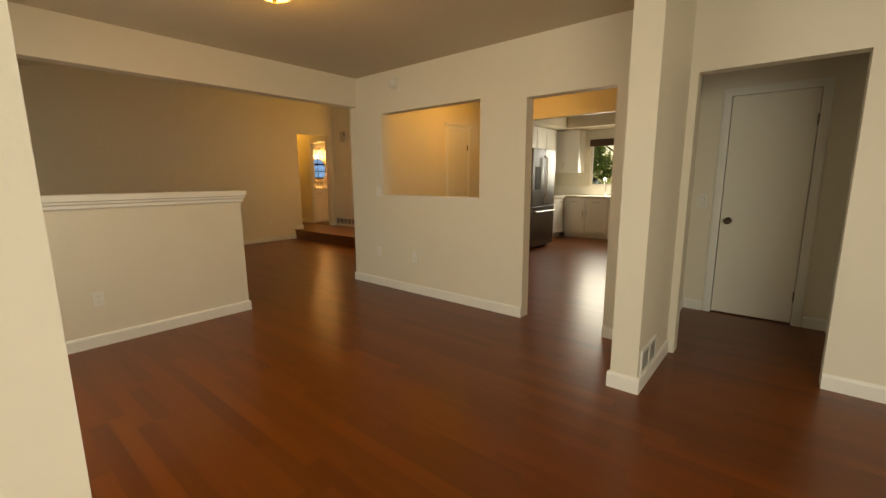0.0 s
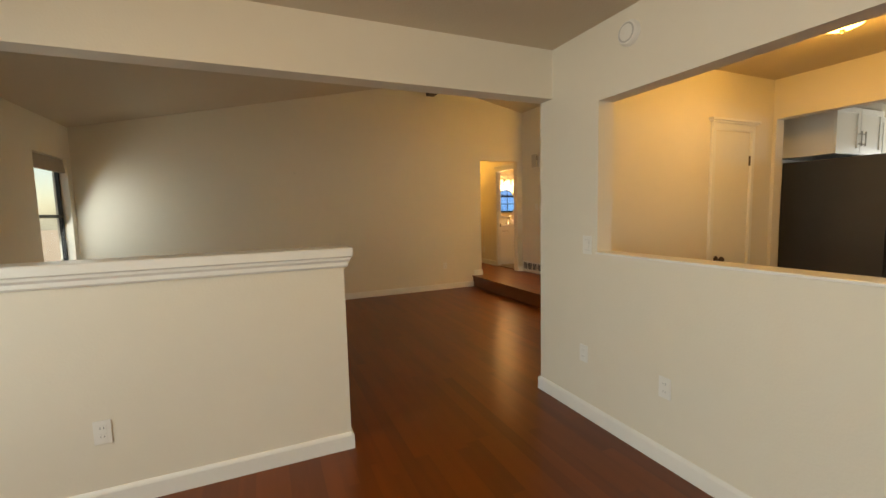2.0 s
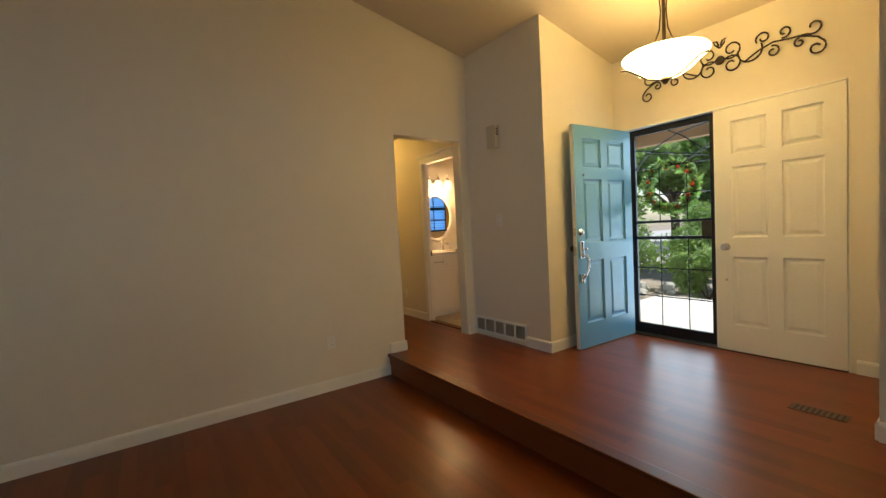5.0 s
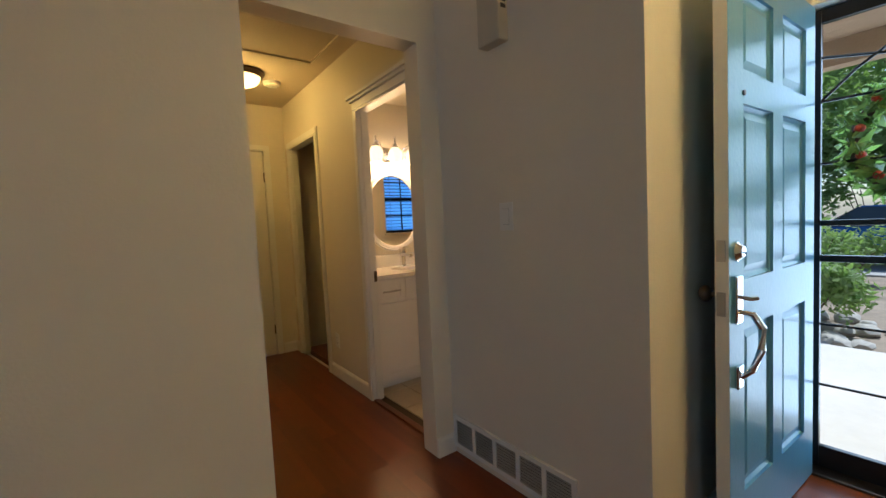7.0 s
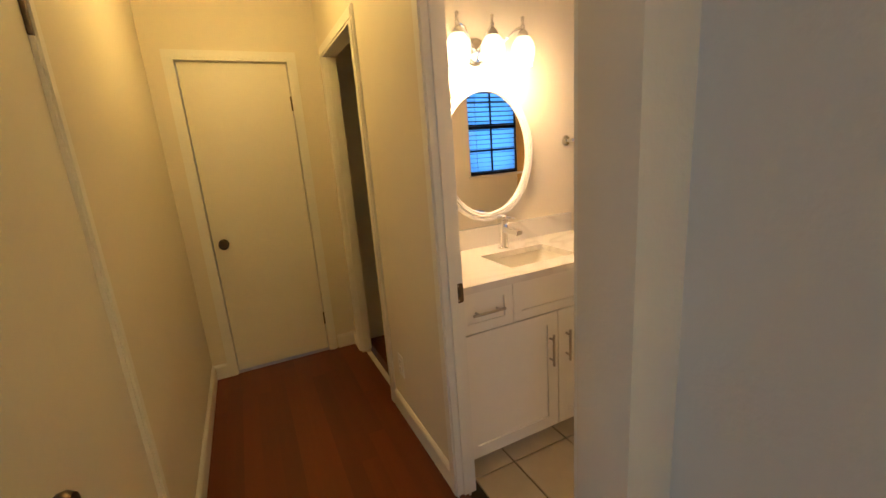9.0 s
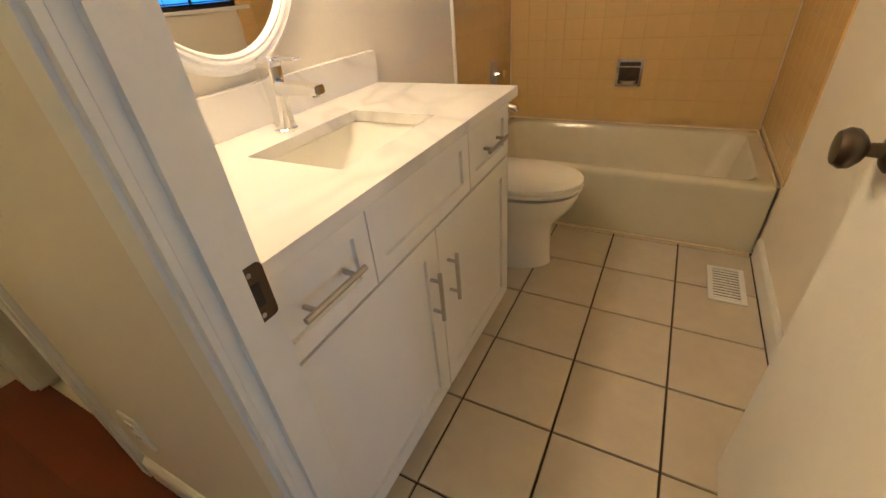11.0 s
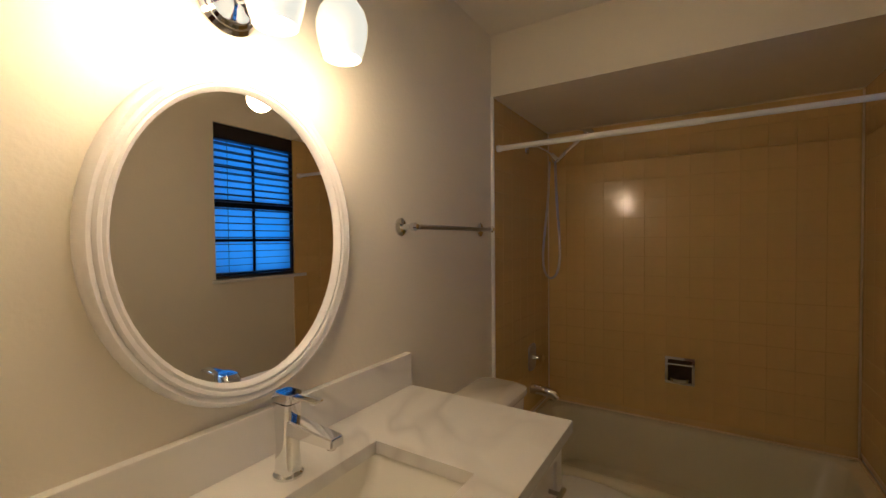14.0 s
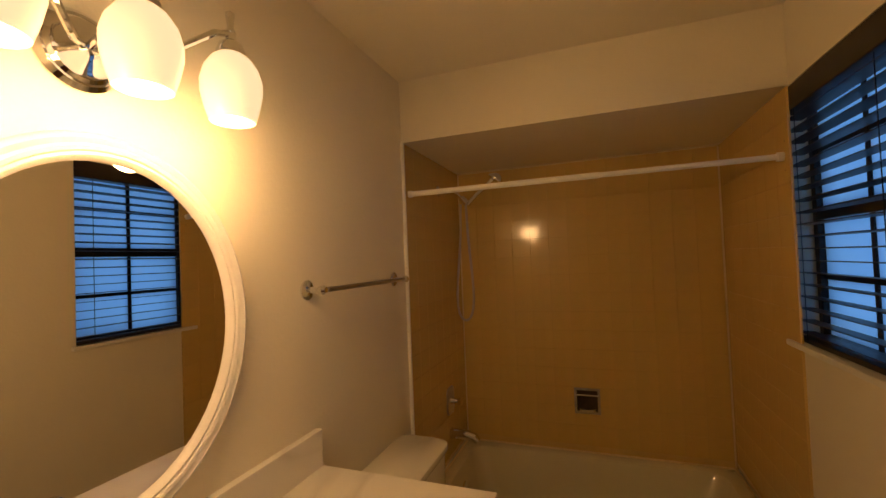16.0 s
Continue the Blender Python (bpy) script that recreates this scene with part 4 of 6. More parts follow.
# ---- lamps ----
pn = thing("pendant_lamp", "bronze pendant lamp with a lit alabaster glass bowl", "pendant lamp", (6.90, 7.15, 0))
zc = roof(6.90)
part("canopy", lathe([(0.0, zc - 0.045), (0.03, zc - 0.042), (0.06, zc - 0.02), (0.065, zc + 0.015)], 24), BRONZE, pn, smooth=True)
ch = bmesh.new()
for i in range(4):
    c = zc - 0.06 - i * 0.028
    tube([((0.009 * math.cos(a) if i % 2 else 0), (0 if i % 2 else 0.009 * math.cos(a)), c + 0.018 * math.sin(a)) for a in [k * math.pi / 6 for k in range(12)]], 0.0025, 5, ch, True)
part("chain", ch, BRONZE, pn)
part("cup", lathe([(0.012, 2.93), (0.03, 2.95), (0.06, 2.985), (0.062, 2.995), (0.02, 3.01), (0.008, 3.05)], 20), BRONZE, pn, smooth=True)
part("stem", lathe([(0.012, 2.42), (0.012, 2.93), (0.008, 3.02)], 10), BRONZE, pn)
for k in range(3):
    a = radians(120 * k + 20)
    c, s = math.cos(a), math.sin(a)
    part("arm", tube([(0.03 * c, 0.03 * s, 2.94), (0.02 * c, 0.02 * s, 2.8), (0.03 * c, 0.03 * s, 2.68), (0.06 * c, 0.06 * s, 2.60), (0.075 * c, 0.075 * s, 2.52), (0.03 * c, 0.03 * s, 2.36)], 0.005, 6), BRONZE, pn)
    part("lower_arm", tube([(0.03 * c, 0.03 * s, 2.335), (0.12 * c, 0.12 * s, 2.345), (0.2 * c, 0.2 * s, 2.39), (0.255 * c, 0.255 * s, 2.415), (0.30 * c, 0.30 * s, 2.415)], 0.007, 6), BRONZE, pn)
SHADEP = mat("lit_alabaster_glass", (0.85, 0.75, 0.55), 0.3, vary=0.15, scale=9, emit=((1.0, 0.66, 0.23), 20.0))
part("shade", lathe([(0.02, 2.35), (0.10, 2.362), (0.17, 2.40), (0.22, 2.45), (0.265, 2.485), (0.275, 2.50), (0.27, 2.505), (0.255, 2.49), (0.21, 2.458), (0.165, 2.41), (0.10, 2.372), (0.02, 2.36)], 36), SHADEP, pn, "lit amber glass bowl", smooth=True)
part("finial", lathe([(0.0, 2.30), (0.012, 2.31), (0.03, 2.335), (0.025, 2.35), (0.0, 2.352)], 16), BRONZE, pn, smooth=True)
bulb("pendant_bulb", (6.90, 7.15, 2.58), 8, WARM, 0.06)


def flush_lamp(name, label, x, y, z):
    e = thing(name, label, "ceiling lamp", (x, y, z))
    part("pan", lathe([(0.0, 0), (0.155, 0), (0.16, -0.012), (0.15, -0.03), (0.135, -0.042), (0.12, -0.04), (0.0, -0.03)], 32), BRONZE, e, "dark bronze pan", smooth=True)
    part("shade", lathe([(0.128, -0.042), (0.12, -0.065), (0.095, -0.092), (0.055, -0.108), (0.0, -0.112)], 32), SHADEW, e, "lit amber glass bowl", smooth=True)
    part("finial", lathe([(0.0, -0.135), (0.008, -0.13), (0.012, -0.12), (0.016, -0.112), (0.0, -0.11)], 12), BRONZE, e, smooth=True)
    return e


flush_lamp("ceiling_lamp", "lit amber glass bowl lamp on the dining ceiling", 2.20, 3.30, DINE_H)
flush_lamp("ceiling_lamp", "lit amber glass bowl lamp on the hall ceiling", 6.25, 10.95, 2.64)
flush_lamp("ceiling_lamp", "lit amber glass bowl lamp on the breakfast room ceiling", 5.55, 3.95, 2.57)
bulb("dining_bulb", (2.20, 3.30, 2.33), 6, WARM, 0.08)
bulb("hall_bulb", (6.25, 10.95, 2.47), 9, WARM, 0.08)
bulb("breakfast_bulb", (5.55, 3.95, 2.40), 18, WARM, 0.08)

# ---- wall fittings ----


def fitting(name, label, category, axis, face, side, u, z, w, h, t, group=""):
    """A thing on a wall: its plate, to which details are added with on()."""
    e = thing(name, label, category, group=group)
    ang = {("x", -1): -90, ("x", 1): 90, ("y", -1): 0, ("y", 1): 180}[(axis, side)]
    e.matrix_basis = pose(face if axis == "x" else u, u if axis == "x" else face, z, 0, 0, ang)
    part("plate", box(-w / 2, w / 2, -t, 0, -h / 2, h / 2, min(0.004, t * 0.4)), PLATE, e)
    return e


def outlet(axis, face, side, u, z):
    e = fitting("wall_outlet", "white double wall outlet above the baseboard", "outlet", axis, face, side, u, z, 0.072, 0.116, 0.006, "wall outlets")
    for dz_ in (-0.021, 0.021):
        s = part("socket", box(-0.017, 0.017, -0.0085, -0.006, dz_ - 0.014, dz_ + 0.014, 0.001), PLATE, e)
        part("slot", box(-0.008, -0.006, -0.009, -0.0082, dz_ - 0.004, dz_ + 0.006), DARKS, s)
        part("slot", box(0.006, 0.008, -0.009, -0.0082, dz_ - 0.004, dz_ + 0.006), DARKS, s)
    return e


def switch(axis, face, side, u, z):
    e = fitting("light_switch", "white rocker light switch on the wall", "switch", axis, face, side, u, z, 0.076, 0.12, 0.006, "light switches")
    bm = box(-0.017, 0.017, -0.0095, -0.006, -0.033, 0.033, 0.001)
    part("rocker", bm, PLATE, e)
    part("gap", box(-0.0185, 0.0185, -0.0065, -0.0055, -0.0345, 0.0345), mat("grey_gap", (0.35, 0.34, 0.32), 0.6), e)
    return e


outlet("y", 4.90, -1, 1.425, 0.385)
outlet("x", 4.11, -1, 3.99, 0.43)
outlet("x", 4.11, -1, 4.60, 0.43)
outlet("y", 9.23, -1, 5.14, 0.425)
outlet("y", 9.23, -1, 1.79, 0.39)
outlet("x", 6.77, -1, 10.70, 0.51)
switch("x", 4.11, -1, 4.575, 1.16)
switch("x", 6.80, -1, 8.775, 1.435)
switch("x", 5.43, -1, 1.41, 1.08)
switch("y", 8.165, -1, 7.35, 1.40)
sm = thing("smoke_detector", "round white smoke detector high on the wall", "smoke detector")
sm.matrix_basis = pose(4.11, 4.26, 2.355, 0, -90, 0)
part("body", lathe([(0.068, 0), (0.068, 0.012), (0.060, 0.028), (0.045, 0.034), (0.0, 0.035)], 28), PLATE, sm, smooth=True)
part("vent_ring", lathe([(0.052, 0.030), (0.052, 0.0335), (0.046, 0.0355), (0.044, 0.034)], 28), mat("grey_plastic", (0.5, 0.49, 0.46), 0.5), sm)
part("button", lathe([(0.012, 0.034), (0.012, 0.037), (0.0, 0.038)], 14), PLATE, sm)
s2 = copy_thing(sm, pose(6.50, 11.08, 2.64, 180, 0, 0))
tagged(s2, "round white smoke detector on the hall ceiling")
hat = thing("attic_hatch", "painted attic hatch with trim in the hall ceiling", "attic hatch")
part("panel", box(6.02, 6.62, 9.75, 10.5, 2.632, 2.642), CEIL, hat)
for b in ((5.98, 6.02, 9.71, 10.54), (6.62, 6.66, 9.71, 10.54), (6.02, 6.62, 9.71, 9.75), (6.02, 6.62, 10.5, 10.54)):
    part("trim", box(*b, 2.622, 2.642, 0.003), CEIL, hat)
dc = thing("door_chime", "beige plastic door chime box high on the wall", "door chime", (6.80, 8.79, 2.27))
part("cover", box(-0.055, 0, -0.065, 0.065, -0.115, 0.115, 0.008), mat("beige_plastic", (0.52, 0.48, 0.39), 0.5, vary=0.05, scale=10), dc)
for k in range(3):
    part("slot", box(-0.042, -0.014, -0.0665, -0.064, 0.012 + 0.026 * k, 0.028 + 0.026 * k), DARKS, dc)


def grille(name, label, axis, face, side, u0, u1, z0, z1, bays):
    e = thing(name, label, "air vent")
    ang = -90 if axis == "x" else 0
    e.matrix_basis = pose(face if axis == "x" else u0, u1 if axis == "x" else face, z0, 0, 0, ang)
    w, h, b = u1 - u0, z1 - z0, 0.022
    bm = bmesh.new()
    add_box(bm, 0, w, -0.010, 0, 0, b)
    add_box(bm, 0, w, -0.010, 0, h - b, h)
    bw = (w - b) / bays
    for k in range(bays + 1):
        add_box(bm, k * bw, k * bw + b, -0.010, 0, b, h - b)
    part("frame", bm, TRIM, e)
    part("backing", box(b, w - b, -0.002, -0.001, b, h - b), DARKS, e, "dark duct behind the slats")
    n = max(4, int((h - 2 * b) / 0.013))
    slat = mat("grille_slat", (0.55, 0.54, 0.50), 0.45) if "grille_slat" not in bpy.data.materials else bpy.data.materials["grille_slat"]
    for k in range(n):
        z = b + (k + 0.5) * (h - 2 * b) / n
        bm = bmesh.new()
        v = [bm.verts.new(p) for p in ((b, -0.008, z - 0.004), (w - b, -0.008, z - 0.004), (w - b, -0.003, z + 0.004), (b, -0.003, z + 0.004))]
        bm.faces.new(v)
        bmesh.ops.solidify(bm, geom=bm.faces[:], thickness=0.0012)
        part("slat", bm, slat, e)
    return e


grille("return_grille", "white metal return air grille above the landing floor", "x", 6.80, -1, 8.455, 9.215, 0.235, 0.405, 5)
grille("wall_register", "white metal wall register low on the wall stub", "y", 1.37, -1, 3.36, 3.72, 0.10, 0.26, 2)
fv = thing("floor_register", "dark metal floor register in the landing", "air vent", (6.93, 6.24, L))
part("frame", box(0, 0.10, 0, 0.26, 0, 0.004, 0.001), BRONZE, fv)
for k in range(9):
    part("slat", box(0.012, 0.088, 0.016 + k * 0.026, 0.026 + k * 0.026, 0.003, 0.006), DARKS, fv)
nl = tagged(part("wall_nail", lathe([(0.004, 0), (0.004, 0.01), (0.0, 0.011)], 8), BRONZE), "small dark nail in the far wall", "nail")
nl.matrix_basis = pose(2.67, 9.23, 2.03, 90, 0, 0)
struct("step_nosing", box(5.685, 5.77, 5.07, 9.23, L - 0.028, L + 0.002, 0.006), FLOORH, "rounded hardwood nosing of the step", "step")
struct("step_riser", box(5.705, 5.72, 5.07, 9.23, 0, L - 0.028), FLOORH, "dark red hardwood riser of the step", "step")

# ---- windows of the living room and dining room ----


def sash_window(name, label, y0, y1, z0, z1, blind):
    e = thing(name, label, "window", kind="structure")
    x = -0.10
    for nm, b in (("window_frame", (y0, y0 + 0.03, z0, z1)), ("window_frame", (y1 - 0.03, y1, z0, z1)), ("window_frame", (y0 + 0.03, y1 - 0.03, z1 - 0.03, z1)), ("window_frame", (y0 + 0.03, y1 - 0.03, z0, z0 + 0.03)),
                  ("meeting_rail", (y0 + 0.03, y1 - 0.03, (z0 + z1) / 2 - 0.02, (z0 + z1) / 2 + 0.02))):
        part(nm, box(x - 0.02, x + 0.02, *b, 0.003), BLACKM, e)
    zm = (z0 + z1) / 2
    for za, zb in ((z0 + 0.03, zm - 0.02), (zm + 0.02, z1 - 0.03)):
        g = part("pane", box(x - 0.003, x + 0.003, y0 + 0.03, y1 - 0.03, za, zb), GLASS, e)
        g.visible_shadow = False
    part("window_sill", box(-0.10, 0.02, y0 - 0.02, y1 + 0.02, z0 - 0.02, z0 + 0.004, 0.004), TRIM, e)
    if blind:
        bl = thing("roman_blind", "folded beige fabric blind at the top of the window", "blind")
        for k in range(3):
            part("fold", box(-0.06 - 0.004 * k, -0.03 + 0.006 * k, y0 + 0.005, y1 - 0.005, z1 - 0.07 - k * 0.05, z1 - 0.01 - k * 0.05, 0.008), SHADECLOTH, bl)
    return e


sash_window("window_1", "black framed sash window in the living room", 8.27, 9.10, 0.75, 2.15, True)
sash_window("window_2", "black framed sash window in the living room", 5.60, 6.45, 0.75, 2.12, True)
sash_window("window_3", "black framed dining room window", 2.3, 4.1, 0.8, 2.1, False)
sash_window("window_4", "black framed window behind the start of the walk", -1.8, 0.3, 0.5, 2.1, False)

# ---- kitchen seen through the doorway ----
kc = mat("pale_counter", (0.62, 0.58, 0.50), 0.2, vary=0.08, scale=8)
BSTEEL = mat("dark_stainless", (0.16, 0.16, 0.17), 0.32, 1.0, vary=0.05, scale=5)
fg = thing("refrigerator", "stainless steel french door refrigerator with dark grey sides", "refrigerator", (7.42, 4.27, 0))
part("cabinet", box(0, 0.90, 0.08, 0.93, 0.03, 1.83, 0.006), FRIDGE, fg, "dark grey cabinet")
for x0, x1 in ((0.003, 0.447), (0.453, 0.897)):
    d = part("door", box(x0, x1, 0, 0.075, 0.80, 1.825, 0.01), BSTEEL, fg)
    hx = 0.41 if x0 < 0.1 else 0.47
    part("handle", tube([(hx + 0.01, 0, 0.95), (hx + 0.01, -0.045, 0.98), (hx + 0.01, -0.045, 1.66), (hx + 0.01, 0, 1.69)], 0.010, 8), NICKEL, d)
part("dispenser", box(0.10, 0.30, -0.006, 0.004, 1.10, 1.50, 0.004), DARKS, fg, "black water dispenser")
d = part("freezer_drawer", box(0.003, 0.897, 0, 0.075, 0.06, 0.79, 0.01), BSTEEL, fg)
part("handle", tube([(0.08, 0, 0.70), (0.08, -0.045, 0.70), (0.82, -0.045, 0.70), (0.82, 0, 0.70)], 0.010, 8), NICKEL, d)
for fx_ in (0.06, 0.84):
    part("foot", box(fx_ - 0.02, fx_ + 0.02, 0.12, 0.16, 0, 0.03), DARKS, fg)


def cabinet(name, label, m, w, h, dpt, doors, kick=True, pull="v"):
    """A cabinet with shaker doors towards -y and bar pulls."""
    e = thing(name, label, "cabinet")
    e.matrix_basis = m
    z0 = 0.10 if kick else 0
    part("body", box(0, w, 0.02, dpt, z0, h), CABW, e)
    if kick:
        part("toe_kick", box(0, w, 0.08, dpt, 0, z0), CABW, e)
    for x0, x1, za, zb, kind, hx in doors:
        s = 0.055 if kind == "door" else 0.04
        bm = wall_mesh("y", 0, 0.019, x0, x1, za, zb, [(x0 + s, x1 - s, za + s, zb - s)])
        d_ = part("door" if kind == "door" else "drawer_front" if kind == "drawer" else "false_front", bm, CABW, e)
        part("panel", box(x0 + s, x1 - s, 0.009, 0.0185, za + s, zb - s), CABW, d_)
        if kind == "door":
            zc_ = zb - 0.17 if kick else za + 0.15
            hb = tube([(hx, -0.028, zc_ - 0.075), (hx, -0.028, zc_ + 0.075)], 0.006, 8)
            for q in (-0.05, 0.05):
                tube([(hx, 0, zc_ + q), (hx, -0.028, zc_ + q)], 0.005, 8, hb)
            part("pull", hb, NICKEL, d_, "brushed metal bar pull")
        elif kind == "drawer":
            zc_, xc = (za + zb) / 2, (x0 + x1) / 2
            hb = tube([(xc - hx, -0.028, zc_), (xc + hx, -0.028, zc_)], 0.006, 8)
            for q in (-0.66 * hx, 0.66 * hx):
                tube([(xc + q, 0, zc_), (xc + q, -0.028, zc_)], 0.005, 8, hb)
            part("pull", hb, NICKEL, d_, "brushed metal bar pull")
    return e


def base_doors(w, n, h=0.87):
    out, bw = [], w / n
    for k in range(n):
        out.append((k * bw + 0.003, (k + 1) * bw - 0.003, h - 0.16, h - 0.01, "drawer", 0.07))
        out.append((k * bw + 0.003, (k + 1) * bw - 0.003, 0.11, h - 0.17, "door", (k + 1) * bw - 0.04 if k % 2 == 0 else k * bw + 0.04))
    return out


cabinet("base_cabinet", "white shaker base cabinet beside the refrigerator", pose(8.36, 4.62, 0), 1.22, 0.87, 0.61, base_doors(1.22, 3))
back = cabinet("base_cabinet", "white shaker base cabinet under the kitchen window", pose(9.60, 4.62, 0, 0, 0, -90), 1.9, 0.87, 0.60, base_doors(1.9, 4))
part("countertop", box(8.34, 9.58, 4.59, 5.23, 0.87, 0.91, 0.004), kc)
tagged(bpy.data.objects["countertop"], "pale stone kitchen countertop beside the refrigerator", "countertop")
tagged(part("countertop", box(9.58, 10.2, 2.70, 5.23, 0.87, 0.91, 0.004), kc), "pale stone kitchen countertop under the window", "countertop")
dw = thing("dishwasher", "stainless steel dishwasher beside the sink cabinet", "dishwasher", (9.60, 2.09, 0))
part("body", box(0.03, 0.6, 0, 0.60, 0.08, 0.865), FRIDGE, dw)
part("door", box(0, 0.03, 0.003, 0.597, 0.10, 0.86, 0.004), STEEL, dw)
part("base", box(0.06, 0.58, 0.01, 0.59, 0, 0.08), DARKS, dw)
part("handle", tube([(0, 0.06, 0.79), (-0.035, 0.06, 0.79), (-0.035, 0.54, 0.79), (0, 0.54, 0.79)], 0.009, 8), NICKEL, dw)
cabinet("upper_cabinet", "white shaker wall cabinet over the kitchen counter", pose(8.40, 4.90, 1.42), 1.30, 0.93, 0.325, [(0.003, 0.43, 0.005, 0.925, "door", 0.39), (0.436, 0.863, 0.005, 0.925, "door", 0.476), (0.869, 1.297, 0.005, 0.925, "door", 0.91)], False)
cabinet("upper_cabinet", "white shaker wall cabinet above the refrigerator", pose(7.42, 4.75, 1.88), 0.92, 0.47, 0.475, [(0.003, 0.457, 0.005, 0.465, "door", 0.42), (0.463, 0.917, 0.005, 0.465, "door", 0.50)], False)
cabinet("upper_cabinet", "white shaker wall cabinet beside the kitchen window", pose(9.87, 5.22, 1.42, 0, 0, -90), 0.78, 0.93, 0.325, [(0.39, 0.777, 0.005, 0.925, "door", 0.43)], False)
kw = thing("window_5", "white framed kitchen window over the sink", "window", kind="structure")
for b in ((3.20, 3.24, 1.12, 2.10), (4.26, 4.30, 1.12, 2.10), (3.24, 4.26, 2.06, 2.10), (3.24, 4.26, 1.12, 1.16), (3.71, 3.745, 1.16, 2.06)):
    part("window_frame", box(10.24, 10.28, *b, 0.003), BLACKM if b[0] == 3.71 else TRIM, kw)
for y0, y1 in ((3.24, 3.71), (3.745, 4.26)):
    g = part("pane", box(10.257, 10.263, y0, y1, 1.16, 2.06), GLASS, kw)
    g.visible_shadow = False
kb = thing("roman_blind", "dark brown folded blind at the top of the kitchen window", "blind")
for k in range(3):
    part("fold", box(10.15 - 0.006 * k, 10.19, 3.19, 4.31, 2.08 - k * 0.045, 2.14 - k * 0.045, 0.008), mat("brown_blind", (0.10, 0.06, 0.04), 0.8, vary=0.2, scale=20), kb)
tagged(part("backsplash", box(10.185, 10.2, 2.7, 5.21, 0.91, 1.12), PORC), "glossy white kitchen backsplash", "backsplash")
kf = thing("kitchen_faucet", "tall chrome kitchen faucet behind the sink", "faucet", (9.98, 3.85, 0.91))
part("base", lathe([(0.028, 0), (0.028, 0.01), (0.018, 0.02), (0.016, 0.08)], 16), CHROME, kf)
part("spout", tube([(0, 0, 0.08), (0, 0, 0.28), (-0.03, 0, 0.36), (-0.09, 0, 0.38), (-0.14, 0, 0.34), (-0.15, 0, 0.27)], 0.011, 8), CHROME, kf, smooth=True)

# ---- bathroom ----


def marble():
    m = bpy.data.materials.new("veined_white_quartz")
    m.use_nodes = True
    nt = m.node_tree
    b = nt.nodes["Principled BSDF"]
    tc, n1, n2 = nt.nodes.new("ShaderNodeTexCoord"), nt.nodes.new("ShaderNodeTexNoise"), nt.nodes.new("ShaderNodeTexNoise")
    n1.inputs["Scale"].default_value, n1.inputs["Detail"].default_value, n1.inputs["Distortion"].default_value = 1.2, 3, 1.0
    n2.inputs["Scale"].default_value = 2.4
    ab = nt.nodes.new("ShaderNodeMath")
    ab.operation = "SUBTRACT"
    ab.inputs[1].default_value = 0.5
    a2 = nt.nodes.new("ShaderNodeMath")
    a2.operation = "ABSOLUTE"
    mr = nt.nodes.new("ShaderNodeMapRange")
    mr.inputs[1].default_value, mr.inputs[2].default_value, mr.inputs[3].default_value, mr.inputs[4].default_value = 0.0, 0.036, 0.34, 0.0
    mm = nt.nodes.new("ShaderNodeMath")
    mm.operation = "MULTIPLY"
    m2 = nt.nodes.new("ShaderNodeMapRange")
    m2.inputs[1].default_value, m2.inputs[2].default_value = 0.45, 0.65
    mix = nt.nodes.new("ShaderNodeMix")
    mix.data_type = "RGBA"
    mix.inputs["A"].default_value, mix.inputs["B"].default_value = (0.80, 0.78, 0.74, 1), (0.42, 0.39, 0.36, 1)
    for n in (n1, n2):
        nt.links.new(tc.outputs["Object"], n.inputs["Vector"])
    nt.links.new(n1.outputs["Fac"], ab.inputs[0])
    nt.links.new(ab.outputs[0], a2.inputs[0])
    nt.links.new(a2.outputs[0], mr.inputs[0])
    nt.links.new(n2.outputs["Fac"], m2.inputs[0])
    nt.links.new(mr.outputs[0], mm.inputs[0])
    nt.links.new(m2.outputs[0], mm.inputs[1])
    nt.links.new(mm.outputs[0], mix.inputs["Factor"])
    nt.links.new(mix.outputs["Result"], b.inputs["Base Color"])
    b.inputs["Roughness"].default_value = 0.22
    return m


QUARTZ = marble()


van = cabinet("vanity_cabinet", "white shaker bathroom vanity with bar pulls", pose(6.848, 10.165, L), 1.022, 0.835, 0.52,
              [(0.003, 0.262, 0.657, 0.828, "drawer", 0.075), (0.266, 0.712, 0.657, 0.828, "false", 0), (0.716, 1.019, 0.657, 0.828, "drawer", 0.075), (0.003, 0.500, 0.075, 0.650, "door", 0.455), (0.505, 1.019, 0.075, 0.650, "door", 0.55)])
for ch in [c for c in van.children if c.name.split(".")[0] == "body"]:
    # open carcass under the sink: lower the box and close it with side and back panels
    top = max(v.co.z for v in ch.data.vertices)
    xs, ys = [v.co.x for v in ch.data.vertices], [v.co.y for v in ch.data.vertices]
    for v in ch.data.vertices:
        if v.co.z > top - 0.02:
            v.co.z -= 0.16
    for q in ((min(xs), min(xs) + 0.018, min(ys), max(ys)), (max(xs) - 0.018, max(xs), min(ys), max(ys)), (min(xs) + 0.018, max(xs) - 0.018, min(ys), min(ys) + 0.018), (min(xs) + 0.018, max(xs) - 0.018, max(ys) - 0.018, max(ys))):
        part("carcass_panel", box(*q, top - 0.16, top), ch.data.materials[0], van)
ctop = wall_mesh("y", 1.035, 1.065, 6.840, 7.90, 10.145, 10.69, [(7.17, 7.55, 10.25, 10.515)])
for v in ctop.verts:
    v.co = (v.co.x, v.co.z, v.co.y)
ct = tagged(part("countertop", ctop, QUARTZ), "white veined quartz vanity top", "countertop")
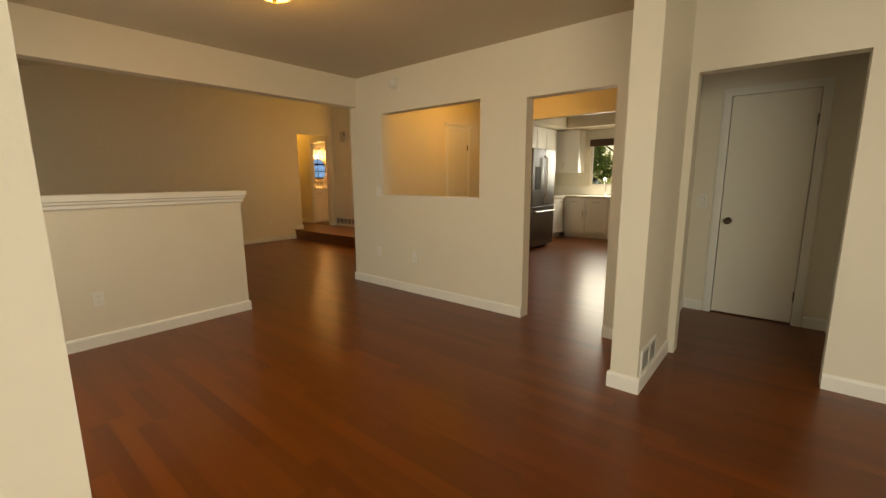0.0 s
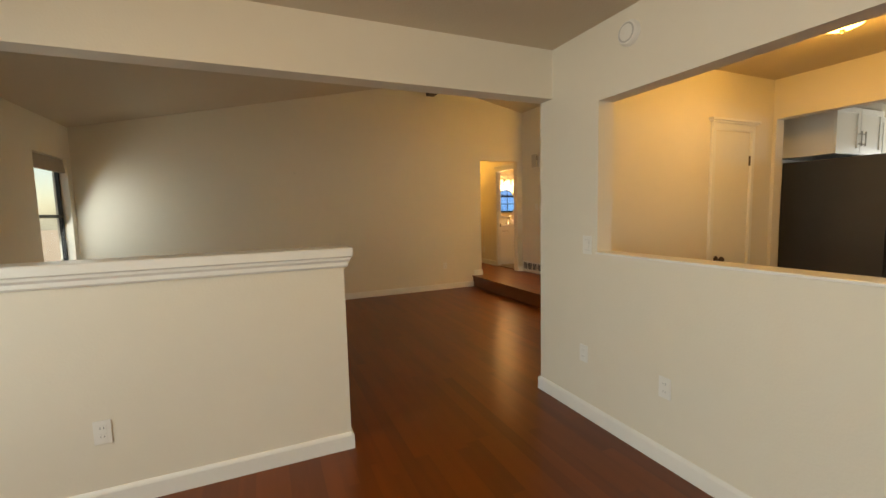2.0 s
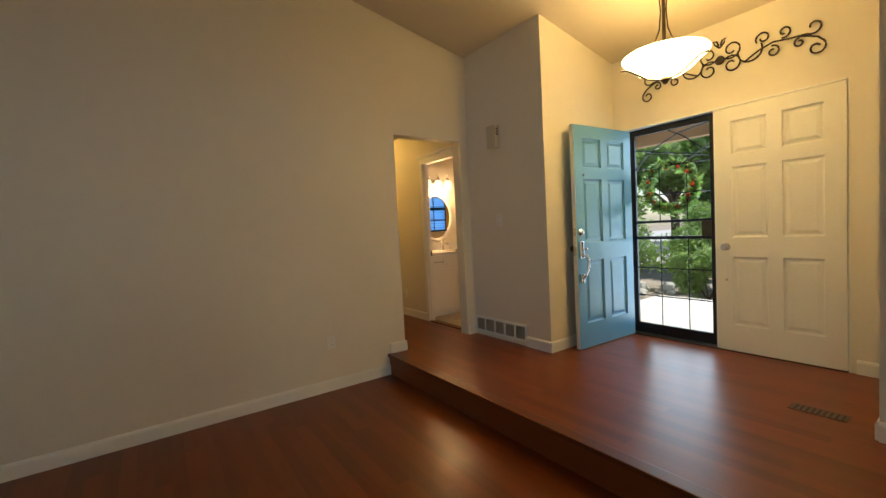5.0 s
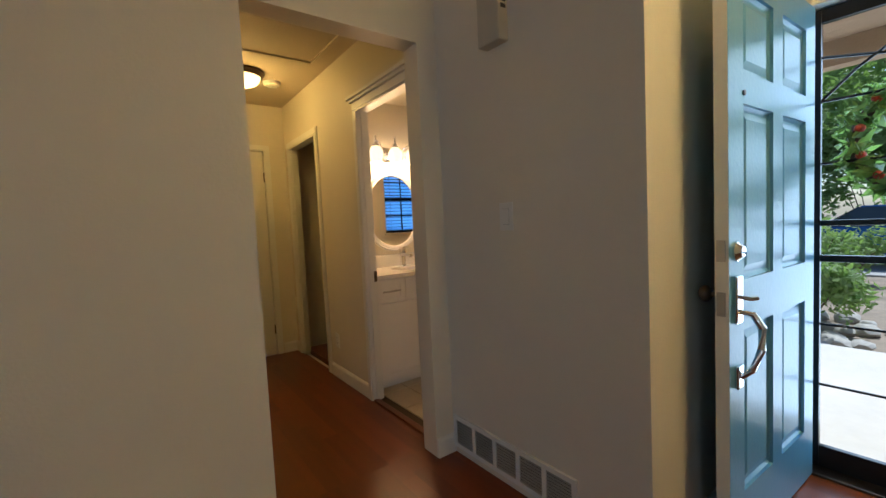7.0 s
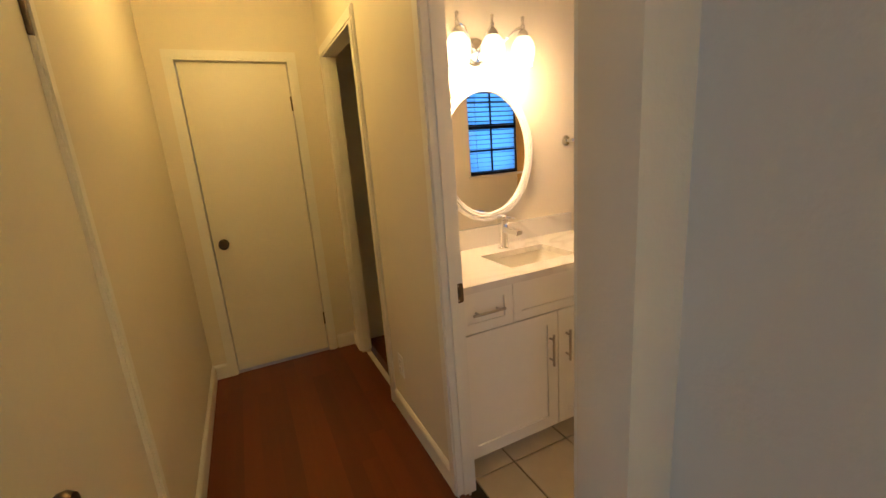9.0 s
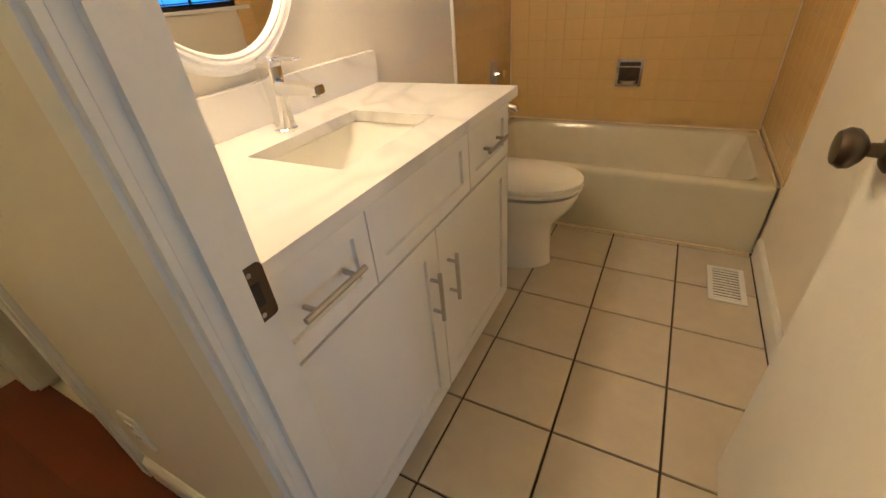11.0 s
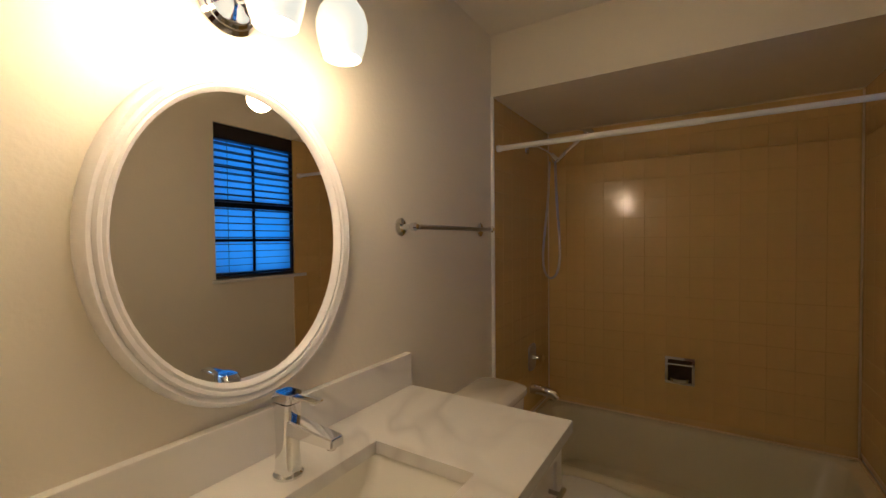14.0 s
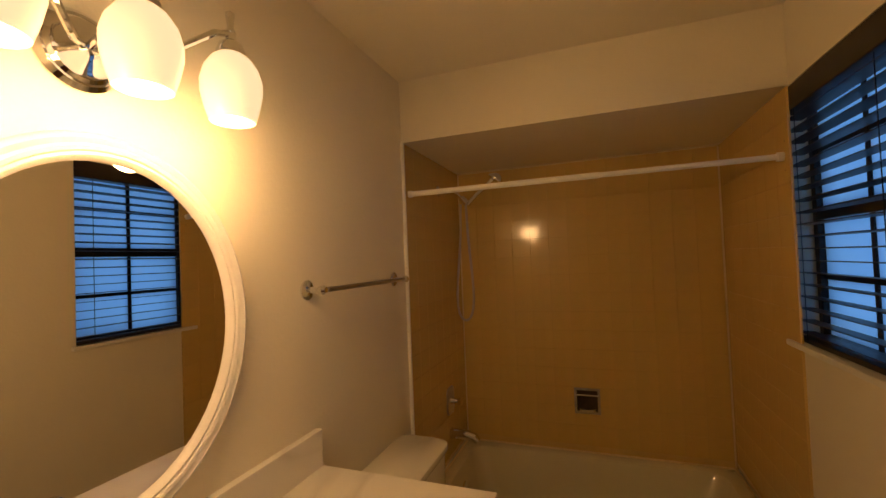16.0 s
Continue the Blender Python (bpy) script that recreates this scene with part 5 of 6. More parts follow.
sink = thing("sink", "white rectangular undermount sink", "sink")
part("basin", loft([rrect(7.155, 7.565, 10.235, 10.53, 1.034, 0.03), rrect(7.160, 7.560, 10.24, 10.525, 1.034, 0.03), rrect(7.165, 7.555, 10.245, 10.52, 1.032, 0.03), rrect(7.172, 7.535, 10.252, 10.514, 0.985, 0.03), rrect(7.185, 7.46, 10.268, 10.502, 0.925, 0.035), rrect(7.21, 7.425, 10.29, 10.485, 0.908, 0.04), rrect(7.29, 7.385, 10.36, 10.44, 0.902, 0.035)], False, True), PORC, sink, smooth=True)
dr = part("drain", lathe([(0.0, 0.926), (0.024, 0.925), (0.030, 0.921), (0.031, 0.915), (0.022, 0.912), (0.022, 0.905), (0.034, 0.905), (0.034, 0.902), (0.0, 0.902)], 24), NICKEL, sink, "dark metal pop-up drain", smooth=True)
dr.location = (7.33, 10.40, 0)
tagged(part("vanity_backsplash", box(6.840, 7.90, 10.668, 10.69, 1.0655, 1.172, 0.002), QUARTZ), "white veined quartz backsplash on the vanity", "backsplash")
fc = thing("bathroom_faucet", "polished chrome single lever faucet on the vanity top", "faucet", (7.35, 10.575, 1.065))
part("base", lathe([(0.030, 0), (0.030, 0.005), (0.025, 0.009), (0.022, 0.012)], 24), CHROME, fc, smooth=True)
part("body", loft([rrect(-0.023, 0.023, -0.023, 0.023, 0.008, 0.015), rrect(-0.019, 0.019, -0.021, 0.021, 0.06, 0.012), rrect(-0.019, 0.019, -0.023, 0.023, 0.105, 0.010), rrect(-0.020, 0.020, -0.025, 0.025, 0.150, 0.010)]), CHROME, fc, smooth=True)
sp = loft([[(x, -0.012, z) for x, z in ((-0.017, 0.088), (0.017, 0.088), (0.017, 0.122), (-0.017, 0.122))], [(x, -0.145, z) for x, z in ((-0.016, 0.092), (0.016, 0.092), (0.016, 0.112), (-0.016, 0.112))]])
bmesh.ops.bevel(sp, geom=sp.edges[:], offset=0.003, segments=2, affect="EDGES")
part("spout", sp, CHROME, fc, smooth=True)
part("aerator", lathe([(0.009, 0.086), (0.010, 0.093)], 14, at=(0, -0.128, 0)), NICKEL, fc)
lv = loft([rrect(-0.02, 0.02, -0.028, 0.028, 0.153, 0.01), rrect(-0.02, 0.02, -0.03, 0.028, 0.163, 0.01), rrect(-0.018, 0.018, -0.03, 0.02, 0.172, 0.01)])
add_box(lv, -0.012, 0.012, -0.095, -0.02, 0.164, 0.171, 0.003)
part("lever", lv, CHROME, fc, smooth=True)

# oval mirror with a ridged white frame
mr_ = thing("oval_mirror", "oval mirror in a ridged white frame above the vanity", "mirror", (7.340, 10.69, 1.549))
prof = [(0.0, 0.0), (0.0, -0.012), (0.006, -0.022), (0.014, -0.026), (0.022, -0.022), (0.025, -0.020), (0.032, -0.026), (0.040, -0.024), (0.043, -0.020), (0.050, -0.022), (0.056, -0.017), (0.060, -0.010), (0.062, -0.006)]
bm = bmesh.new()
rings = []
for k in range(64):
    a = 2 * math.pi * k / 64
    c, s = math.cos(a), math.sin(a)
    nx, nz = c / 0.292, s / 0.351
    ln = math.hypot(nx, nz)
    rings.append([bm.verts.new((0.292 * c - 0.78 * d * nx / ln, y, 0.351 * s - 0.78 * d * nz / ln)) for d, y in prof])
for k in range(64):
    q, w = rings[k], rings[(k + 1) % 64]
    for i in range(len(prof) - 1):
        bm.faces.new((q[i], w[i], w[i + 1], q[i + 1]))
part("frame", bm, mat("white_mirror_frame", (0.80, 0.78, 0.77), 0.3, vary=0.03, scale=10), mr_, smooth=True)
bm = loft([[(0.2475 * math.cos(2 * math.pi * k / 64), y, 0.3065 * math.sin(2 * math.pi * k / 64)) for k in range(64)] for y in (-0.003, -0.008)])
part("mirror_glass", bm, MIRROR, mr_)

# three-light sconce
sc = thing("vanity_light", "chrome three-light wall lamp with lit white glass shades", "wall lamp", (7.307, 10.69, 2.036))
part("back_plate", lathe([(0.068, 0), (0.068, -0.006), (0.060, -0.014), (0.056, -0.014), (0.050, -0.020), (0.040, -0.020), (0.030, -0.026), (0.012, -0.030), (0.0, -0.032)], 36, "y"), CHROME, sc, smooth=True)
for sx in (-0.180, 0.0, 0.168):
    if sx:
        part("arm", tube([(0, -0.02, 0), (sx * 0.25, -0.07, -0.012), (sx * 0.55, -0.115, 0.025), (sx * 0.8, -0.155, 0.066), (sx * 0.95, -0.158, 0.076), (sx, -0.158, 0.078)], 0.0065, 8), CHROME, sc, smooth=True)
    else:
        part("arm", tube([(0, -0.02, 0), (0, -0.07, 0.02), (0, -0.11, 0.06), (0, -0.158, 0.078)], 0.0065, 8), CHROME, sc, smooth=True)
    h = part("holder", lathe([(0.026, 0.034), (0.027, 0.044), (0.021, 0.058), (0.011, 0.066), (0.009, 0.076), (0.011, 0.082), (0.006, 0.092), (0.008, 0.112), (0.009, 0.12), (0.0, 0.127)], 20), CHROME, sc, "chrome shade holder with finial", smooth=True)
    h.location = (sx, -0.158, 0)
    s_ = part("shade", lathe([(0.024, 0.038), (0.036, 0.028), (0.049, 0.008), (0.0555, -0.016), (0.055, -0.040), (0.049, -0.068), (0.041, -0.094), (0.038, -0.094), (0.046, -0.068), (0.052, -0.040), (0.0525, -0.016), (0.046, 0.006), (0.033, 0.025), (0.02, 0.034)], 28), SHADE, sc, "lit white glass shade", smooth=True)
    s_.location = (sx, -0.158, 0)
    bulb("vanity_bulb", (7.307 + sx, 10.532, 1.910), 5.9, (1.0, 0.56, 0.23), 0.032)

tb = thing("towel_bar", "chrome towel bar on the bathroom wall", "towel bar", (0, 10.69, 1.585))
part("bar", tube([(7.90, -0.055, 0), (8.44, -0.055, 0)], 0.008, 10), NICKEL, tb, smooth=True)
for x in (7.877, 8.44):
    p_ = part("post", lathe([(0.030, 0), (0.030, -0.004), (0.024, -0.009), (0.010, -0.013), (0.008, -0.04), (0.013, -0.045), (0.014, -0.06), (0.008, -0.068), (0.0, -0.070)], 20, "y"), CHROME, tb, smooth=True)
    p_.location = (x, 0, 0)
tr = thing("towel_ring", "chrome towel ring beside the vanity", "towel ring", (6.838, 10.56, 1.66))
part("post", lathe([(0.028, 0), (0.028, 0.005), (0.010, 0.012), (0.009, 0.04), (0.012, 0.05), (0.0, 0.055)], 20, "x"), CHROME, tr, smooth=True)
part("ring", tube([(0.045, 0.075 * math.sin(a), -0.08 - 0.078 * math.cos(a)) for a in [k * math.pi / 14 for k in range(28)]], 0.0055, 8, closed=True), CHROME, tr, smooth=True)

# bathtub
tx0, tx1, ty0, ty1, tz = 8.585, 9.36, 9.256, 10.68, 0.535


def tloop(i, z, r, front=None):
    f = i if front is None else front
    return rrect(tx0 + f, tx1 - i, ty0 + i, ty1 - i, z, r, 6)


tub = thing("bathtub", "cream enamel built-in bathtub", "bathtub")
part("shell", loft([tloop(0.0, L, 0.008, 0.022), tloop(0.0, 0.26, 0.008, 0.024), tloop(0.0, 0.48, 0.010, 0.012), tloop(0.0, 0.512, 0.012, 0.0), tloop(0.002, 0.527, 0.014, 0.004), tloop(0.008, tz, 0.02, 0.014), tloop(0.045, tz + 0.001, 0.05, 0.055), tloop(0.060, tz - 0.006, 0.07, 0.070), tloop(0.070, tz - 0.03, 0.08, 0.082), tloop(0.11, 0.34, 0.10, 0.11), tloop(0.14, 0.27, 0.12, 0.14), tloop(0.20, 0.25, 0.12, 0.20)], False, True), TUBM, tub, smooth=True)
ov = part("overflow", lathe([(0.035, 0), (0.035, -0.006), (0.02, -0.012), (0.0, -0.013)], 20, "y"), CHROME, tub, "chrome overflow plate", smooth=True)
ov.location = (8.98, 10.59, 0.44)

# toilet
to = thing("toilet", "white porcelain two-piece toilet beside the bathtub", "toilet", (8.235, 0, 0))


def ell(cy, a, bf, bb, z, n=28):
    return [(a * math.sin(2 * math.pi * k / n), cy - (bf if math.cos(2 * math.pi * k / n) > 0 else bb) * math.cos(2 * math.pi * k / n), z) for k in range(n)]


part("bowl", loft([ell(10.30, 0.122, 0.222, 0.25, L), ell(10.30, 0.118, 0.217, 0.25, L + 0.02), ell(10.30, 0.115, 0.212, 0.25, L + 0.16), ell(10.285, 0.122, 0.212, 0.245, L + 0.22), ell(10.25, 0.140, 0.218, 0.245, L + 0.265), ell(10.228, 0.165, 0.234, 0.255, L + 0.32), ell(10.22, 0.175, 0.24, 0.26, L + 0.36), ell(10.22, 0.178, 0.243, 0.26, L + 0.375)]), PORC, to, smooth=True)
part("seat", loft([ell(10.22, 0.176, 0.245, 0.22, 0.588), ell(10.22, 0.184, 0.252, 0.22, 0.592), ell(10.22, 0.184, 0.252, 0.22, 0.604), ell(10.22, 0.178, 0.246, 0.22, 0.608)]), PORC, to, smooth=True)
part("lid", loft([ell(10.22, 0.176, 0.244, 0.22, 0.612), ell(10.22, 0.184, 0.252, 0.22, 0.616), ell(10.22, 0.182, 0.250, 0.22, 0.626), ell(10.22, 0.160, 0.225, 0.20, 0.633)]), PORC, to, smooth=True)
part("tank", loft([rrect(-0.185, 0.185, 10.50, 10.675, 0.585, 0.03), rrect(-0.20, 0.20, 10.48, 10.68, 0.70, 0.035), rrect(-0.205, 0.205, 10.475, 10.682, 0.905, 0.04)]), PORC, to, smooth=True)
part("tank_lid", loft([rrect(-0.212, 0.212, 10.465, 10.684, 0.905, 0.05), rrect(-0.216, 0.216, 10.46, 10.685, 0.915, 0.055), rrect(-0.214, 0.214, 10.462, 10.685, 0.932, 0.055), rrect(-0.19, 0.19, 10.485, 10.67, 0.945, 0.05)]), PORC, to, smooth=True)
part("neck", box(-0.13, 0.13, 10.40, 10.66, 0.56, 0.592, 0.01), PORC, to)
part("flush_lever", tube([(-0.15, 10.47, 0.84), (-0.15, 10.455, 0.84), (-0.10, 10.45, 0.835), (-0.07, 10.45, 0.83)], 0.007, 8), CHROME, to, "chrome flush lever", smooth=True)

# shower fittings
sv = thing("shower_valve", "chrome shower valve with a round handle on the tan tile", "shower valve", (9.06, 10.682, 0.87))
part("plate", loft([[(x, -y, z) for x, z, y in rrect(-0.055, 0.055, -0.075, 0.075, 0.0, 0.03)], [(x, -y, z) for x, z, y in rrect(-0.053, 0.053, -0.073, 0.073, 0.008, 0.03)]]), NICKEL, sv, smooth=True)
part("handle", lathe([(0.018, -0.008), (0.014, -0.02), (0.010, -0.045), (0.019, -0.052), (0.021, -0.068), (0.0, -0.074)], 20, "y"), CHROME, sv, smooth=True)
ts = thing("tub_spout", "chrome bathtub spout on the tan tile", "spout", (9.06, 10.682, 0.69))
part("body", tube([(0, 0, 0), (0, -0.05, 0), (0, -0.10, -0.003), (0, -0.135, -0.012), (0, -0.15, -0.03)], 0.025, 14, radii=[0.030, 0.027, 0.026, 0.025, 0.020]), CHROME, ts, smooth=True)
sh = thing("hand_shower", "chrome hand shower on its arm with a looped metal hose", "shower head", (9.0, 10.682, 2.04))
part("flange", lathe([(0.030, 0), (0.028, -0.006), (0.012, -0.012)], 20, "y"), CHROME, sh, smooth=True)
part("arm", tube([(0, 0, 0), (0, -0.06, 0.0), (0, -0.11, -0.03), (0, -0.15, -0.065)], 0.010, 8), CHROME, sh, smooth=True)
part("bracket", tube([(0, -0.135, -0.05), (0, -0.165, -0.085)], 0.018, 10), CHROME, sh, smooth=True)
part("handle", tube([(0, -0.165, -0.09), (0.02, -0.215, -0.035), (0.04, -0.27, 0.015), (0.05, -0.30, 0.045)], 0.012, 8), CHROME, sh, smooth=True)
hd = part("spray_head", lathe([(0.014, 0.03), (0.03, 0.018), (0.045, 0.0), (0.043, -0.008), (0.0, -0.01)], 20), CHROME, sh, smooth=True)
hd.matrix_basis = pose(0.052, -0.315, 0.045, 40, 12, 0)
pts = []
for k in range(33):
    u = k / 32
    pts.append((-0.03 * math.sin(math.pi * u) - 0.01, -0.13 - 0.03 * u + 0.075 * math.sin(math.pi * u) * math.cos(math.pi * u), -0.085 - 0.62 * math.sin(math.pi * u) ** 0.55))
part("hose", tube(pts, 0.0065, 7), NICKEL, sh, smooth=True)
sd = thing("soap_dish", "chrome recessed soap dish in the tan tile", "soap dish", (9.36, 9.96, 0.825))
bm = bmesh.new()
for b in ((-0.07, -0.056, -0.073, 0.073), (0.056, 0.07, -0.073, 0.073), (-0.056, 0.056, 0.059, 0.073), (-0.056, 0.056, -0.073, -0.059)):
    add_box(bm, -0.006, 0.0, b[0], b[1], b[2], b[3])
part("frame", bm, CHROME, sd)
# a flat plate without depth; its dark colour stands in for the recess shade
part("recess", box(0.0005, 0.004, -0.056, 0.056, -0.059, 0.059), BRONZE, sd, "flat plate coloured dark for the shade in the recess")
part("bar", tube([(-0.014, -0.06, 0.035), (-0.014, 0.06, 0.035)], 0.005, 8), CHROME, sd)
part("tray", lathe([(0.0, -0.055), (0.045, -0.052), (0.050, -0.035), (0.047, -0.035), (0.043, -0.048), (0.0, -0.050)], 20, a0=90, a1=270), CHROME, sd, smooth=True)
rd = thing("shower_rod", "white shower curtain rod across the bathtub alcove", "curtain rod", (8.61, 0, 1.97))
part("rod", tube([(0, 10.68, 0), (0, 9.85, 0)], 0.0125, 12), TRIM, rd, smooth=True)
part("inner_rod", tube([(0, 9.86, 0), (0, 9.257, 0)], 0.0105, 12), TRIM, rd, smooth=True)
for y in (10.672, 9.264):
    part("end_cap", tube([(0, y - 0.009, 0), (0, y + 0.009, 0)], 0.016, 12), TRIM, rd)
fg2 = thing("floor_register", "white metal floor register on the bathroom tile", "air vent", (8.19, 9.30, L + 0.001))
for b in ((0, 0.25, 0, 0.02), (0, 0.25, 0.115, 0.135), (0, 0.02, 0.02, 0.115), (0.23, 0.25, 0.02, 0.115)):
    part("frame", box(*b, 0, 0.006, 0.001), TRIM, fg2)
part("duct", box(0.02, 0.23, 0.02, 0.115, 0.0002, 0.001), DARKS, fg2)
for k in range(11):
    part("slat", box(0.024 + k * 0.019, 0.036 + k * 0.019, 0.02, 0.115, 0.002, 0.004), PLATE, fg2)

# window with dark slatted blind
bw_ = thing("window_6", "black framed bathroom sash window", "window", kind="structure")
wx0, wx1, wz0, wz1, wy = 8.06, 8.64, 1.33, 2.20, 9.15
zm = 1.765
for nm, b in (("window_frame", (wx0, wx0 + 0.028, wz0, wz1)), ("window_frame", (wx1 - 0.028, wx1, wz0, wz1)), ("window_frame", (wx0 + 0.028, wx1 - 0.028, wz1 - 0.028, wz1)), ("window_frame", (wx0 + 0.028, wx1 - 0.028, wz0, wz0 + 0.028)), ("meeting_rail", (wx0 + 0.028, wx1 - 0.028, zm - 0.022, zm + 0.022))):
    part(nm, box(b[0], b[1], wy - 0.022, wy + 0.022, b[2], b[3], 0.003), BLACKM, bw_)
for za, zb in ((wz0 + 0.028, zm - 0.022), (zm + 0.022, wz1 - 0.028)):
    g = part("pane", box(wx0 + 0.028, wx1 - 0.028, wy - 0.003, wy + 0.003, za, zb), FROST, bw_, "obscure glass pane with the daylight's blue put into its colour")
    part("muntin", box((wx0 + wx1) / 2 - 0.008, (wx0 + wx1) / 2 + 0.008, wy - 0.008, wy + 0.008, za, zb), BLACKM, bw_)
    part("muntin", box(wx0 + 0.028, wx1 - 0.028, wy - 0.007, wy + 0.007, (za + zb) / 2 - 0.008, (za + zb) / 2 + 0.008), BLACKM, bw_)
part("window_sill", box(wx0 - 0.02, wx1 + 0.02, 9.172, 9.262, 1.312, 1.332, 0.004), TRIM, bw_)
bl = thing("slatted_blind", "dark wooden slatted blind in the bathroom window", "blind")
dk = mat("dark_blind_wood", (0.018, 0.012, 0.010), 0.4, vary=0.2, scale=15)
part("valance", box(wx0 + 0.003, wx1 - 0.003, 9.18, 9.246, 2.115, 2.197, 0.004), dk, bl)
slat_me = None
for k in range(19):
    z = 1.365 + k * 0.0405
    if slat_me is None:
        o = part("slat", box(wx0 + 0.010, wx1 - 0.012, -0.024, 0.024, -0.0014, 0.0014), dk, bl)
        slat_me = o.data
    else:
        o = new("slat", slat_me)
        o.parent = bl
    o.matrix_basis = pose(0, 9.214, z, 3, 0, 0)
part("bottom_rail", box(wx0 + 0.006, wx1 - 0.006, 9.19, 9.236, 1.334, 1.35, 0.003), dk, bl)
for x in (8.14, 8.56):
    part("ladder_cord", box(x - 0.001, x + 0.001, 9.2365, 9.2385, 1.345, 2.12), dk, bl)
for x, z in ((8.60, 2.03), (8.605, 1.93)):
    part("tassel", lathe([(0.004, 0.012), (0.007, -0.012), (0.0, -0.013)], 8, at=(x, 9.247, z)), dk, bl)
struct("tile_edge_bead", box(8.555, 8.567, 10.676, 10.69, L, 2.20, 0.002), TRIM, "cream edge strip where paint meets tile", "trim")
struct("threshold_strip", box(6.76, 6.80, 9.436, 10.089, L - 0.005, L + 0.012, 0.004), FLOORH, "hardwood threshold strip at the bathroom door", "threshold")

# ---- pieces: tiles and planks ----


def piece_mesh(name, w, h, t, ch, material):
    """A chamfered slab, w by h, standing t proud; it lies in x and y, face up."""
    bm = bmesh.new()
    lo = [bm.verts.new(p) for p in ((-w / 2, -h / 2, 0), (w / 2, -h / 2, 0), (w / 2, h / 2, 0), (-w / 2, h / 2, 0))]
    mi = [bm.verts.new((v.co.x, v.co.y, t - ch)) for v in lo] if ch else lo
    up = [bm.verts.new((v.co.x - math.copysign(ch, v.co.x), v.co.y - math.copysign(ch, v.co.y), t)) for v in lo]
    for q, r_ in ((lo, mi), (mi, up)) if ch else ((lo, up),):
        for i in range(4):
            bm.faces.new((q[i], q[(i + 1) % 4], r_[(i + 1) % 4], r_[i]))
    bm.faces.new(up)
    me_ = bpy.data.meshes.new(name)
    bm.to_mesh(me_)
    bm.free()
    me_.materials.append(material)
    return me_


# square floor tiles
px, py = 0.300, 0.293
cache = {}
for i in range(-1, 8):
    for j in range(-1, 6):
        x0, x1 = max(6.865, 6.77 + i * px), min(8.605, 6.77 + (i + 1) * px)
        y0, y1 = max(9.262, 9.26 + j * py), min(10.67, 9.26 + (j + 1) * py)
        if x1 - x0 < 0.03 or y1 - y0 < 0.03:
            continue
        key = (round(x1 - x0, 3), round(y1 - y0, 3))
        if key not in cache:
            cache[key] = piece_mesh("tile", key[0] - 0.007, key[1] - 0.007, 0.009, 0.0015, TILEF)
        o = new("tile", cache[key])
        o.parent = bathf
        o.location = ((x0 + x1) / 2, (y0 + y1) / 2, L - 0.008 + 0.0004 * rng.random())
# wall tiles of the tub alcove: the end wall piece by piece, then the returns
tp = 0.1085
wt_me = piece_mesh("wall_tile", tp - 0.0007, tp - 0.0007, 0.008, 0.0012, TILEW)
tb_back = bpy.data.objects["wall_tub_back"]
for i in range(13):
    for j in range(16):
        y, z = 10.675 - (i + 0.5) * tp, 2.1995 - (j + 0.5) * tp
        if z < 0.54:
            continue
        o = new("wall_tile", wt_me)
        o.parent = tb_back
        o.matrix_basis = pose(9.3705, y, z, rng.uniform(-0.3, 0.3), -90 + rng.uniform(-0.3, 0.3), 0)
struct("tile_bed_back", box(9.366, 9.3698, 9.247, 10.688, 0.50, 2.20), GROUTW, "tan grout bed behind the wall tiles", "grout")


struct("tile_bed_left", box(8.570, 9.362, 10.6835, 10.6885, 0.55, 2.198), GROUTW, "tan grout bed behind the wall tiles", "grout")
struct("tile_bed_right", box(8.570, 9.362, 9.2465, 9.2515, 0.55, 2.198), GROUTW, "tan grout bed behind the wall tiles", "grout")
tile_cut = {}
for fy, turn, wall in ((10.69, 90, "wall_vanity"), (9.245, -90, "wall_bath_right")):
    for i in range(8):
        for j in range(16):
            x0, x1 = 8.568 + i * tp, min(8.568 + (i + 1) * tp, 9.362)
            zc_ = 2.1995 - (j + 0.5) * tp
            if x1 - x0 < 0.02 or zc_ < 0.54:
                continue
            key = round(x1 - x0, 4)
            if key not in tile_cut:
                tile_cut[key] = piece_mesh("wall_tile", key - 0.0007, tp - 0.0007, 0.008, 0.0012, TILEW)
            o = new("wall_tile", tile_cut[key])
            o.parent = bpy.data.objects[wall]
            o.matrix_basis = pose((x0 + x1) / 2, fy, zc_, turn + rng.uniform(-0.2, 0.2), rng.uniform(-0.2, 0.2), 0)

CAULK = mat("cream_caulk", (0.70, 0.58, 0.34), 0.4, vary=0.08, scale=20)
for b in ((9.354, 9.362, 9.257, 10.680, 2.192, 2.2), (9.353, 9.361, 10.673, 10.681, 0.54, 2.19), (9.353, 9.361, 9.254, 9.262, 0.54, 2.19), (9.350, 9.361, 9.262, 10.673, 0.531, 0.542), (8.59, 9.35, 10.670, 10.681, 0.531, 0.542), (8.59, 9.35, 9.254, 9.265, 0.531, 0.542), (8.586, 8.600, 9.27, 10.16, L, L + 0.010)):
    struct("caulk_bead", box(*b, 0.003), CAULK, "cream caulk bead where tile meets tub", "caulk")

